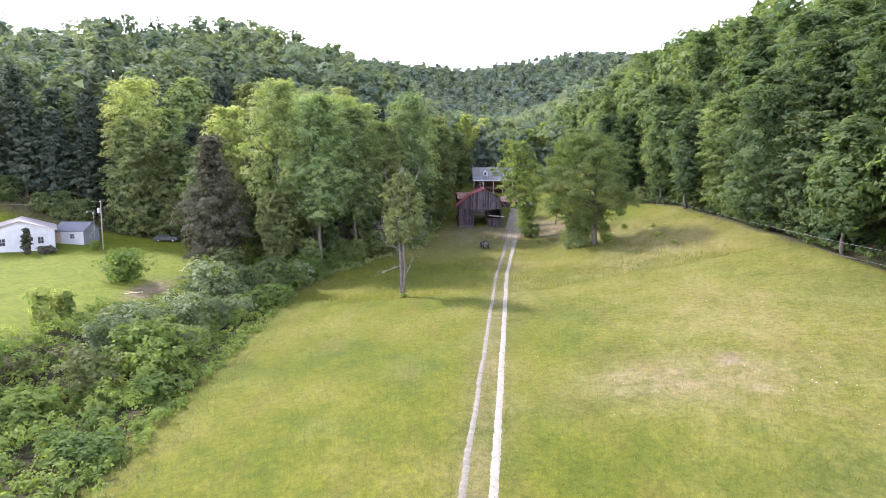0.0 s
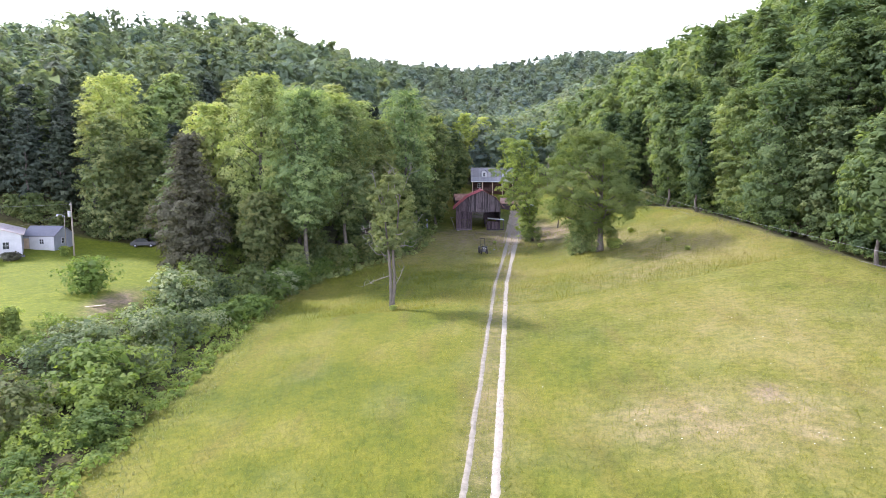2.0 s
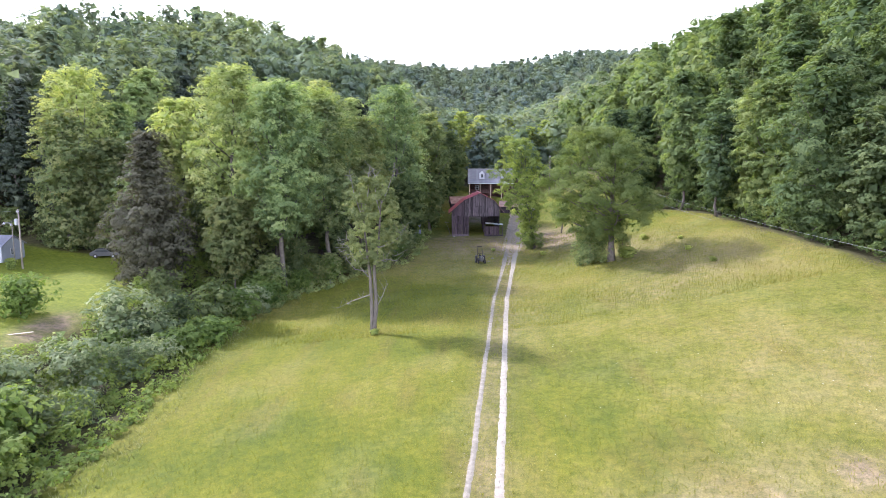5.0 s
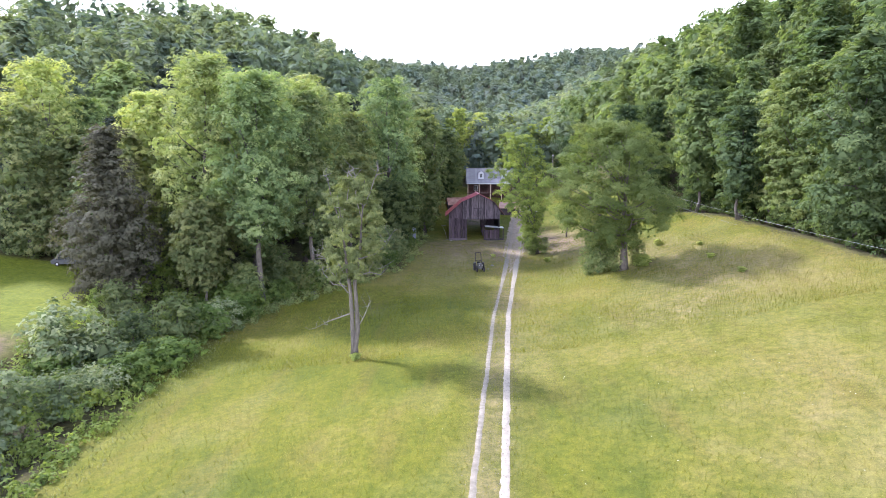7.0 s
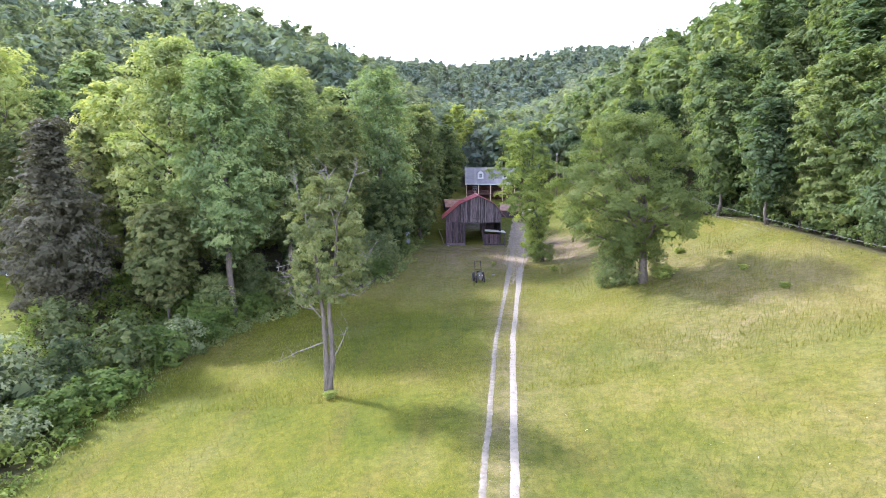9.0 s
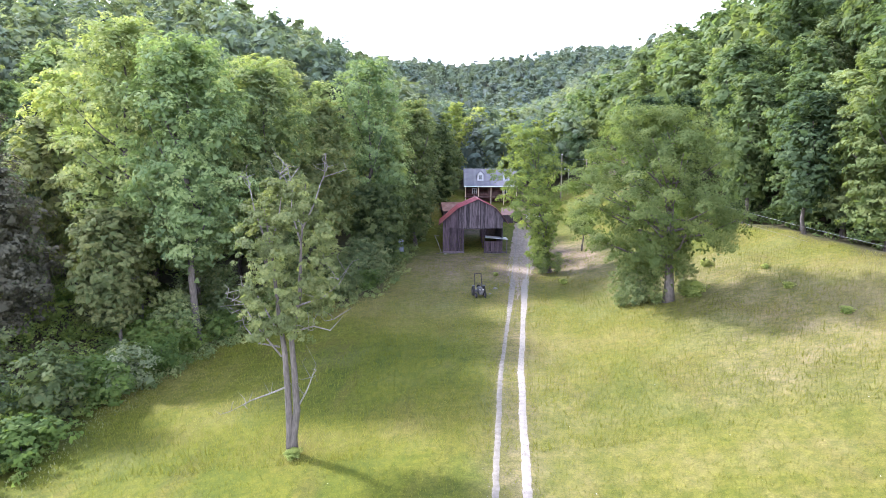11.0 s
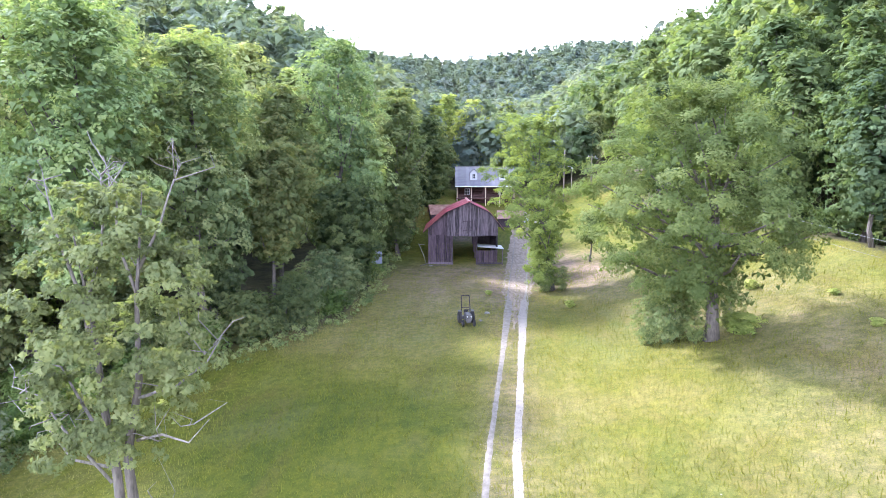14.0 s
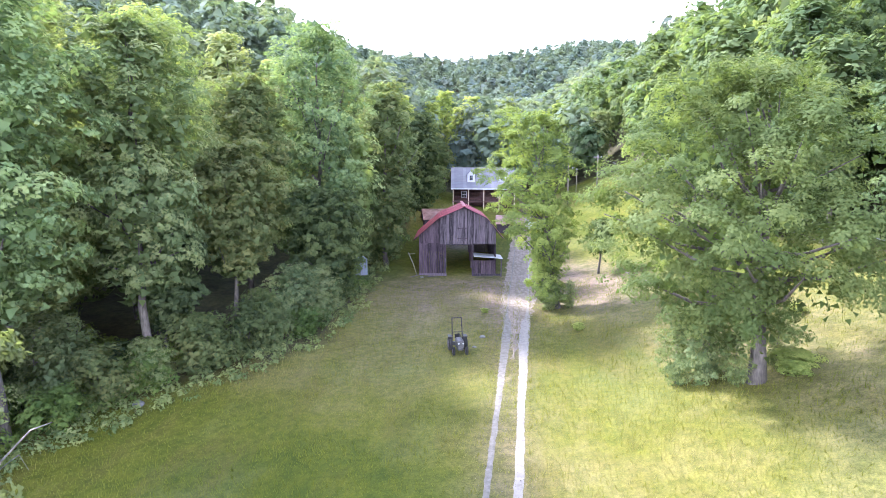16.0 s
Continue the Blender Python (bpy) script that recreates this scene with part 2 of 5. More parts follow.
M_RUST = simple_material("rusty_tin", (0.16, 0.075, 0.05), (0.36, 0.22, 0.17), 1.2, 0.7, 0.2, 0.2, 0.01)
M_TIN = simple_material("pale_tin", (0.42, 0.42, 0.42), (0.62, 0.62, 0.62), 1.0, 0.5, 0.3, 0.1, 0.01)
M_GREYROOF = simple_material("grey_metal_roof", (0.155, 0.147, 0.155), (0.223, 0.214, 0.217), 0.8, 0.6, 0.0, 0.1, 0.01, (0.5, 3, 1))
M_LOG = simple_material("red_brown_logs", (0.038, 0.015, 0.014), (0.091, 0.038, 0.034), 2.0, 0.7, 0, 0.2, 0.01, (0.5, 3, 3))
M_WHITE = simple_material("white_siding", (0.340, 0.348, 0.380), (0.444, 0.448, 0.479), 0.8, 0.6, 0, 0.05, 0.005)
M_GREYSIDE = simple_material("grey_siding", (0.20, 0.215, 0.26), (0.27, 0.285, 0.33), 0.8, 0.6, 0, 0.05, 0.005)
M_SHINGLE = simple_material("grey_shingles", (0.10, 0.10, 0.125), (0.19, 0.19, 0.22), 6.0, 0.9, 0, 0.3, 0.01)
M_PINKROOF = simple_material("faded_red_shingles", (0.296, 0.238, 0.234), (0.406, 0.352, 0.342), 5.0, 0.9, 0, 0.3, 0.01)
M_POLE = simple_material("creosoted_pole", (0.10, 0.085, 0.07), (0.24, 0.21, 0.18), 2.0, 0.9, 0, 0.3, 0.01, (5, 5, 0.5))
M_DARK = simple_material("dark_gap", (0.010, 0.009, 0.009), (0.03, 0.027, 0.025), 2.0, 0.9)
M_GLASS = simple_material("window_glass", (0.02, 0.022, 0.026), (0.04, 0.045, 0.05), 1.0, 0.08)
M_TAN = simple_material("tan_boards", (0.36, 0.28, 0.20), (0.50, 0.41, 0.31), 2.0, 0.8)
M_WIRE = simple_material("cable", (0.17, 0.17, 0.175), (0.24, 0.24, 0.24), 3.0, 0.8, 0.0)
M_STEEL = simple_material("galvanised_steel", (0.30, 0.31, 0.32), (0.46, 0.47, 0.48), 3.0, 0.45, 0.6)

# ---- helpers for meshes ----


def mesh_from(name, verts, faces, mat, smooth=False):
    me = bpy.data.meshes.new(name)
    me.from_pydata([tuple(v) for v in verts], [], faces)
    me.materials.append(mat)
    if smooth:
        me.shade_smooth()
    me.update()
    return me


def loose_mesh(name, v, mat, tint=None, corners=3):
    """A mesh of loose faces from an array of corners, three after three or four after four."""
    count = len(v) // corners
    me = bpy.data.meshes.new(name)
    me.vertices.add(len(v))
    me.vertices.foreach_set("co", np.ascontiguousarray(v, dtype=np.float32).ravel())
    me.loops.add(len(v))
    me.loops.foreach_set("vertex_index", np.arange(len(v), dtype=np.int32))
    me.polygons.add(count)
    me.polygons.foreach_set("loop_start", np.arange(0, len(v), corners, dtype=np.int32))
    me.materials.append(mat)
    if tint is not None:
        a = me.attributes.new("tint", "FLOAT", "POINT")
        a.data.foreach_set("value", np.ascontiguousarray(tint, dtype=np.float32))
    me.update(calc_edges=True)
    return me


def thing(name, label, category, group="", kind="", at=None):
    ob = new(name)
    if at is not None:
        ob.matrix_basis = at
    return tagged(ob, label, category, group, kind)


def part(name, me, parent, label="", at=None):
    ob = new(name, me)
    ob.parent = parent
    if at is not None:
        ob.matrix_basis = at
    if label:
        ob["label"] = label
    return ob


class Shape:
    """Collects boxes, tubes and faces for one mesh."""

    def __init__(self):
        self.v, self.f = [], []

    def face(self, *pts):
        b = len(self.v)
        self.v += [tuple(p) for p in pts]
        self.f.append(tuple(range(b, b + len(pts))))
        return self

    def box(self, x0, x1, y0, y1, z0, z1, m=None):
        b = len(self.v)
        pts = [Vector((x, y, z)) for z in (z0, z1) for y in (y0, y1) for x in (x0, x1)]
        if m is not None:
            pts = [m @ p for p in pts]
        self.v += [tuple(p) for p in pts]
        for q in ((0, 2, 3, 1), (4, 5, 7, 6), (0, 1, 5, 4), (2, 6, 7, 3), (0, 4, 6, 2), (1, 3, 7, 5)):
            self.f.append(tuple(b + i for i in q))
        return self

    def prism(self, outline, y0, y1):
        """An outline in x and z, drawn out from y0 to y1."""
        k, b = len(outline), len(self.v)
        for y in (y0, y1):
            self.v += [(x, y, z) for x, z in outline]
        self.f.append(tuple(b + i for i in range(k)))
        self.f.append(tuple(b + k + i for i in reversed(range(k))))
        for i in range(k):
            j = (i + 1) % k
            self.f.append((b + i, b + k + i, b + k + j, b + j))
        return self

    def tube(self, pts, radii, sides=7):
        b = len(self.v)
        pts = [Vector(p) for p in pts]
        for i, p in enumerate(pts):
            d = (pts[min(i + 1, len(pts) - 1)] - pts[max(i - 1, 0)]).normalized()
            u = d.cross(Vector((0.31, 0.9, 0.17))).normalized()
            w = d.cross(u)
            for k in range(sides):
                a = 2 * math.pi * k / sides
                self.v.append(tuple(p + radii[i] * (math.cos(a) * u + math.sin(a) * w)))
        for i in range(len(pts) - 1):
            for k in range(sides):
                j = (k + 1) % sides
                self.f.append((b + i * sides + k, b + i * sides + j, b + (i + 1) * sides + j, b + (i + 1) * sides + k))
        self.f.append(tuple(b + (len(pts) - 1) * sides + k for k in range(sides)))
        self.f.append(tuple(b + k for k in reversed(range(sides))))
        return self

    def mesh(self, name, mat, smooth=False):
        return mesh_from(name, self.v, self.f, mat, smooth)


# ---- the land ----


def smooth(a, b, v):
    s = np.clip((np.asarray(v, float) - a) / (b - a), 0, 1)
    return s * s * (3 - 2 * s)


def soft_max0(v, k):
    return k * np.logaddexp(0, np.asarray(v, float) / k)


def road_x(y):
    return -1.6 + 0.105 * np.asarray(y, float) + 0.035 * np.maximum(0, np.asarray(y, float) - 95)


def road_z(y):
    y = np.asarray(y, float)
    total = 0
    for s in (-7, -3.5, 0, 3.5, 7):
        total = total + np.interp(y + s, (-200, 30, 60, 95, 123, 140, 154, 167, 190, 577, 700),
                                  (-1, -0.7, -0.6, -0.1, 0.5, 1.3, 2.2, 2.9, 9.4, 50, 66))
    return total / 5


def wave(x, y, size, seed):
    x, y = x / size + seed, y / size - seed
    return (np.sin(x * 1.7 + 1.3 * np.sin(y * 1.1)) + np.sin(y * 2.1 + 1.7 * np.sin(x * 0.9 + 1)) +
            0.5 * np.sin(3.7 * x + 2.9 * y) + 0.5 * np.sin(4.3 * y - 3.1 * x)) / 3


def land(x, y):
    x, y = np.asarray(x, float), np.asarray(y, float)
    u = x - road_x(y)
    z = road_z(y)
    # the meadow falls to the creek and rises to a bank on the far side of the drive
    fade = 1 - smooth(105, 148, y)
    z = z - 0.1 * np.clip(-u - 3, 0, 25) * fade
    rise = np.interp(y, (-100, 20, 45, 100, 130, 165, 200, 260), (1, 1.4, 2.9, 6.4, 7.6, 6.2, 4.5, 4))
    z = z + rise * (soft_max0((u - 5) / 26, 0.08) - soft_max0((u - 36) / 26, 0.15))
    # creek bed and the neighbour's lawn
    lawn = 0.4 + 0.032 * (-x - 44) + 0.014 * (y - 70)
    k = smooth(-24, -43, x) * (1 - smooth(120, 150, y))
    z = z * (1 - k) + lawn * k
    z = z - 1.3 * np.exp(-((x + 32) / 5.0) ** 2) * (1 - smooth(112, 128, y))
    # wooded slopes
    d1 = (-x - 62) * 0.6 + (y - 134) * 0.8
    d2 = -x + 3
    d = soft_max0(np.minimum(d1, d2), 5)
    left = 0.8 * d
    left = 41 * (1 - np.exp(-left / 41)) * 1.11 * (1 - 0.8 * smooth(250, 420, y)) * (1 - 0.14 * smooth(-72, -120, x))
    toe = np.interp(y, (40, 60, 80, 130, 160, 240, 300), (47, 49, 50, 49, 45, 44, 36))
    right = 0.9 * soft_max0(x - toe, 4)
    right = 60 * (1 - np.exp(-right / 60)) * 1.02
    right = right * smooth(-60, 40, y) * (1 - 0.75 * smooth(205, 390, y))
    z = z - 4.5 * np.exp(-((x - toe - 4) / 5.0) ** 2) * smooth(20, 60, y) * (1 - smooth(140, 170, y))
    z = z + left + right
    z = z + 50 * smooth(420, 720, y) - 60 * smooth(760, 1500, y)
    rough = smooth(0, 30, left + right)
    z = z + rough * 4 * wave(x, y, 40, 3.1) + (1 - rough) * 0.12 * wave(x, y, 6, 1.7)
    far = np.hypot(x, y - 150)
    return z * (1 - smooth(1200, 2800, far))


MEADOW = [(-18, -90), (-19, 35), (-21, 65), (-23.5, 100), (-21, 111), (-15, 118.5), (-11, 122.5), (-6.2, 129.5), (-4.7, 140), (-4.8, 150), (-4, 162), (0, 178), (2, 203),
          (24, 206), (30, 215), (42, 217), (45, 200), (43, 150), (47, 125), (46, 95), (48, 82), (49, 68), (47, 55), (50, 20), (70, -90)]
LAWN = [(-41, -90), (-41, 58), (-39.5, 67), (-37, 75), (-37, 86), (-40, 99), (-50, 121), (-66, 123), (-100, 118), (-150, 95), (-170, -90)]


def inside(poly, x, y):
    x, y = np.asarray(x, float), np.asarray(y, float)
    r = np.zeros(x.shape, bool)
    for (x0, y0), (x1, y1) in zip(poly, poly[1:] + poly[:1]):
        c = (y0 > y) != (y1 > y)
        r ^= c & (x < (x1 - x0) * (y - y0) / (y1 - y0 + 1e-9) + x0)
    return r


def spread(a, b, step, far, grow):
    v = list(np.arange(a, b, step))
    s, lo, hi = step, v[0], v[-1]
    while lo > -far:
        s *= grow
        lo -= s
        hi += s
        v = [lo, *v, hi]
    return np.array(v)


gx, gy = spread(-60, 56, 1.0, 3600, 1.12), spread(18, 215, 1.0, 3600, 1.1)
GX, GY = np.meshgrid(gx, gy)
GZ = land(GX, GY)
gw, gh = len(gx), len(gy)
idx = np.arange(gw * gh).reshape(gh, gw)
quads = np.stack([idx[:-1, :-1], idx[:-1, 1:], idx[1:, 1:], idx[1:, :-1]], -1).reshape(-1, 4)
ground_mesh = mesh_from("ground", np.stack([GX, GY, GZ], -1).reshape(-1, 3), quads.tolist(), M_GROUND, True)
wood_mask = np.zeros(GX.shape)
for jx, jy in ((0, 0), (1.5, 0), (-1.5, 0), (0, 1.5), (0, -1.5)):
    hit_m = inside(MEADOW, GX + jx + 1.5 * wave(GX, GY, 4, 5) + np.where(GX < -10, 3.0, 0), GY + jy)
    hit_l = inside(LAWN, GX + jx, GY + jy)
    wood_mask += np.where(hit_m | hit_l, 0, 0.2)
lawn_mask = np.where(inside(LAWN, GX, GY), 1.0, 0.0)


def blob(x, y, rx, ry, tilt=0.0):
    c, s = math.cos(tilt), math.sin(tilt)
    dx, dy = GX - x, GY - y
    return np.exp(-((c * dx + s * dy) / rx) ** 2 - ((c * dy - s * dx) / ry) ** 2)


dry_mask = np.clip(1.0 * blob(20, 46, 8, 5) + 0.75 * blob(15, 47, 5, 3) + 0.3 * blob(30, 62, 9, 9) + 0.85 * blob(33, 98, 9, 10) + 0.4 * blob(25, 88, 6, 5) + 0.24 * smooth(7, 22, GX) * (1 - smooth(85, 112, GY)) * (1 - smooth(60, 90, GX)) + 0.9 * blob(4, 138, 9, 13) + 0.4 * blob(0, 122, 9, 9) + 0.3 * blob(9, 80, 4, 8) + 0.9 * blob(30, 118, 9, 9)
                   + 0.8 * blob(23, 145, 7, 14) + 0.5 * blob(36, 105, 9, 7) + 0.45 * blob(11, 100, 4, 18), 0, 1)
# blob at (8.4, 173) paints sunlit ground seen through the barn; others are bare earth
bare_or_sunlit_mask = np.clip(1.2 * blob(22.8, 49.8, 1.0, 1.3) + 0.15 * blob(18, 46, 3, 1.6) + 1.5 * blob(-39.9, 80.5, 1.7, 5.0, 0.1)
                    + 1.3 * blob(23.5, 145, 4.5, 13) + 0.6 * blob(8, 149, 8, 4) + 0.8 * blob(4, 138, 1, 1) + 0.9 * blob(12.5, 140, 3.2, 12) + 0.6 * blob(3, 143, 7, 8) + 1.3 * blob(8.4, 173, 4, 4)
                    + 0.42 * np.exp(-((GX - road_x(GY)) / 1.5) ** 2), 0, 1)
for key, mask in (("wood", wood_mask), ("lawn", lawn_mask), ("dry", dry_mask), ("bare", bare_or_sunlit_mask)):
    ga = ground_mesh.attributes.new(key, "FLOAT", "POINT")
    ga.data.foreach_set("value", mask.ravel().astype(np.float32))
tagged(new("ground", ground_mesh), "yellow-green summer meadow with dry tan patches and wooded slopes", "meadow", kind="structure")

# the two wheel tracks of the gravel drive
drive = thing("road", "pale gravel two-track drive worn through the meadow grass", "drive", kind="structure")
rng = np.random.default_rng(11)


def track(offset, half):
    s = Shape()
    ys = np.arange(-60, 186, 0.3)
    wide = smooth(108, 142, ys) * 0.45
    ex = 0.05 * wave(ys, ys * 0.3 + offset, 3.0, 2.0 + offset)
    cols = []
    for k, side in enumerate((-1, -0.55, 0, 0.55, 1)):
        edge = (rng.normal(0, 0.02, len(ys)) + 0.014 * wave(ys, ys * 0 + side, 0.9, 4 + offset)) * (abs(side) == 1)
        xs = road_x(ys) + offset + ex + side * (half + wide) + edge
        lift = (0.0, 0.03, 0.024, 0.03, 0.0)[k]
        cols.append(np.stack([xs, ys, land(xs, ys) + lift], -1))
    b = np.stack(cols, 1)
    rows, c = b.shape[:2]
    s.v = [tuple(p) for p in b.reshape(-1, 3)]
    for i in range(rows - 1):
        for j in range(c - 1):
            s.f.append((i * c + j, i * c + j + 1, (i + 1) * c + j + 1, (i + 1) * c + j))
    return s.mesh("wheel_track", M_GRAVEL, True)


part("wheel_track", track(-0.83, 0.185), drive)
part("wheel_track", track(0.83, 0.255), drive)


def apron():
    """Broad worn gravel from where the tracks join to the head of the drive."""
    s = Shape()
    ys = np.arange(121.5, 182, 0.4)
    half = 0.1 + 1.9 * smooth(124, 141, ys) - 0.3 * smooth(165, 182, ys)
    cols = []
    for k in np.linspace(-1, 1, 9):
        ragged = (rng.normal(0, 0.1, len(ys)) + 0.3 * wave(ys, ys * 0 + k, 1.5, 3)) * (abs(k) > 0.99)
        xs = road_x(ys) + k * half + ragged
        cols.append(np.stack([xs, ys, land(xs, ys) + 0.035 * (1 - k * k) + 0.004], -1))
    b = np.stack(cols, 1)
    rows, c = b.shape[:2]
    s.v = [tuple(p) for p in b.reshape(-1, 3)]
    for i in range(rows - 1):
        for j in range(c - 1):
            s.f.append((i * c + j, i * c + j + 1, (i + 1) * c + j + 1, (i + 1) * c + j))
    return s.mesh("gravel_apron", M_APRON, True)


part("gravel_apron", apron(), drive, "pinkish worn gravel with bare soil")

# ---- trees ----


def unit(v):
    return v / (np.linalg.norm(v, axis=-1, keepdims=True) + 1e-9)


def leaf_faces(c, nrm, size, rng, droop=0.0):
    """Small leaf sprays: three-cornered faces at c that face nrm."""
    k = len(c)
    r = unit(rng.normal(size=(k, 3)))
    t = unit(np.cross(nrm, r))
    t[:, 2] -= droop
    t = unit(t)
    b = unit(np.cross(nrm, t))
    s = (size * rng.uniform(0.6, 1.4, k))[:, None]
    q = rng.uniform(0.55, 1.0, (k, 1))
    return np.stack([c - t * s * 0.8 - b * s * 0.75, c + t * s * 1.15, c - t * s * 0.8 * q + b * s * 0.85], 1).reshape(-1, 3)


PROFILES = {
    "oval": lambda f: np.interp(f, (0, 0.3, 0.6, 0.85, 1), (0.5, 0.9, 1.0, 0.78, 0.42)),
    "tulip": lambda f: np.interp(f, (0, 0.3, 0.55, 0.82, 1), (0.6, 0.95, 1.0, 0.86, 0.5)),
    "round": lambda f: np.interp(f, (0, 0.25, 0.6, 0.85, 1), (0.6, 0.95, 1.0, 0.84, 0.5)),
    "slim": lambda f: np.interp(f, (0, 0.24, 0.36, 0.7, 1), (0.36, 0.42, 0.9, 1.0, 0.5)),
    "broad": lambda f: np.sqrt(np.clip(1 - (np.abs(f - 0.45) / 0.58) ** 2.4, 0.03, 1)),
    "umbrella": lambda f: np.clip(np.minimum(0.42 + 2.2 * f, 1.0) * np.sqrt(np.clip(1 - (np.clip(f - 0.42, 0, 1) / 0.6) ** 2.4, 0.03, 1)), 0, 1),
    "pine": lambda f: np.clip(np.minimum(0.6 + 1.5 * f, 1.0) * (1 - 0.75 * np.clip(f - 0.4, 0, 1) / 0.6), 0.08, 1),
    "cedar": lambda f: np.clip(np.minimum(0.7 + 1.2 * f, 1.0) * np.clip(1 - np.clip(f - 0.3, 0, 1) / 0.72, 0.05, 1) ** 0.75, 0, 1),
    "cone": lambda f: 0.12 + 0.88 * (1 - f) ** 0.8,
}


def crown_points(rng, z0, z1, radius, profile, pads, leaves, lean=(0, 0), pad_size=0.34, flat=0.45, inner=0.12, shift=(0, 0), form=0.35):
    """Leaf places of a crown built of boughs: each bough is a domed pad of small clumps that reaches outwards.
    Returns places, facing, clump tint, size factor, and the pads' centres."""
    f = (np.arange(pads) + rng.uniform(0, 1, pads)) / pads
    ang = np.arange(pads) * 2.399 + rng.uniform(0, 0.9, pads)
    pr = PROFILES[profile](f)
    a = radius * pad_size * (0.72 + 0.28 * pr) * rng.uniform(0.72, 1.3, pads)
    out = np.maximum(pr * radius * rng.uniform(0.78, 1.08, pads) - a * 0.75, 0.12 * radius)
    out[::5] *= 0.45
    o = np.stack([np.cos(ang), np.sin(ang), -0.2 + 0.5 * f + rng.normal(0, 0.12, pads)], -1)
    o = unit(o)
    w = unit(np.stack([-np.sin(ang), np.cos(ang), rng.normal(0, 0.12, pads)], -1))
    u = unit(np.cross(o, w))
    axis = np.array([shift[0], shift[1], 0.0])
    lc = np.stack([np.cos(ang) * out + lean[0] * f, np.sin(ang) * out + lean[1] * f, z0 + (z1 - z0) * f], -1) + axis
    b, t = a * rng.uniform(0.7, 1.0, pads), a * flat * rng.uniform(0.8, 1.2, pads)
    lc[:, 2] = np.minimum(lc[:, 2], z1 - t * 1.05)
    # clumps on each pad
    ks = 11
    sr, sa = np.sqrt(rng.uniform(0, 1, (pads, ks))), rng.uniform(0, 2 * np.pi, (pads, ks))
    sx, sy = sr * np.cos(sa), sr * np.sin(sa)
    dome = 1 - 1.25 * sr ** 2 + rng.normal(0, 0.16, (pads, ks))
    sub = lc[:, None] + o[:, None] * (a[:, None] * sx)[..., None] + w[:, None] * (b[:, None] * sy)[..., None] + u[:, None] * (t[:, None] * dome)[..., None]
    subn = unit(o[:, None] * (0.9 * sx)[..., None] + w[:, None] * (0.9 * sy)[..., None] + u[:, None] * 0.8)
    subr = a[:, None] * rng.uniform(0.24, 0.42, (pads, ks))
    subt = 0.65 * rng.uniform(0, 1, (pads, 1)) + 0.35 * rng.uniform(0, 1, (pads, ks))
    n_in = int(leaves * inner)
    n_out = leaves - n_in
    wgt = (subr ** 2).ravel()
    which = rng.choice(pads * ks, n_out, p=wgt / wgt.sum())
    d = unit(rng.normal(size=(n_out, 3)))
    sn = subn.reshape(-1, 3)[which]
    d = np.where(((d * sn).sum(1) < -0.25)[:, None] & (rng.uniform(0, 1, n_out) < 0.75)[:, None], -d, d)
    p = sub.reshape(-1, 3)[which] + d * (subr.ravel()[which] * rng.uniform(0.35, 1.12, n_out) ** 0.7)[:, None] * np.array([1, 1, 0.72])
    mid = np.array([0, 0, z0 + 0.4 * (z1 - z0)]) + axis
    whole = unit((p - mid) * np.array([1 / radius, 1 / radius, 2.0 / (z1 - z0)]))
    n = unit(0.5 * d + 0.42 * sn + form * whole + np.array([0, 0, 0.16]) + rng.normal(0, 0.22, d.shape))
    tint = np.clip(subt.ravel()[which] * 0.85 + rng.normal(0.08, 0.06, n_out), 0, 1)
    big = np.ones(n_out)
    if n_in:
        k = rng.integers(0, pads, n_in)
        q = axis + (lc[k] - axis) * np.array([1, 1, 1]) * rng.uniform(0.35, 0.9, (n_in, 1)) ** np.array([1, 1, 0.0])
        q = q + rng.normal(0, 0.35, (n_in, 3)) * a[k][:, None] - np.array([0, 0, 0.3]) * a[k][:, None]
        nn = unit((q - mid) * np.array([1, 1, 0.4]) + rng.normal(0, 0.4 * radius, (n_in, 3)))
        # low fixed tint: the crown's inner shade is painted into these leaves
        p, n = np.concatenate([p, q]), np.concatenate([n, nn])
        tint, big = np.concatenate([tint, np.full(n_in, 0.15)]), np.concatenate([big, np.full(n_in, 2.3)])
    return p, n, tint, big, lc


def trunk_shape(rng, h, r0, limb_ends, lean=(0, 0), start=0.35):
    s = Shape()
    k = 9
    bend = rng.normal(0, 0.012 * h, (k, 2))
    bend[0] = 0
    pts = [(lean[0] * (i / (k - 1)) + bend[i, 0], lean[1] * (i / (k - 1)) + bend[i, 1], -0.35 + (h + 0.35) * i / (k - 1)) for i in range(k)]
    rad = [r0 * (1.35 if i == 0 else 1.0) * (1 - 0.88 * (i / (k - 1)) ** 1.1) for i in range(k)]
    s.tube(pts, rad, 8)
    for e in limb_ends:
        e = np.array(e)
        zb = np.clip(e[2] * rng.uniform(0.6, 0.85), h * start, h * 0.9)
        f = (zb + 0.35) / (h + 0.35) * (k - 1)
        i = int(min(f, k - 2))
        a = np.array(pts[i]) + (np.array(pts[i + 1]) - np.array(pts[i])) * (f - i)
        mid = a * 0.5 + e * 0.5 + np.array([0, 0, -0.06 * np.linalg.norm(e - a)]) + rng.normal(0, 0.15, 3)
        rr = rad[i] * 0.5
        s.tube([a, mid, e], [rr, rr * 0.6, rr * 0.2], 5)
    return s


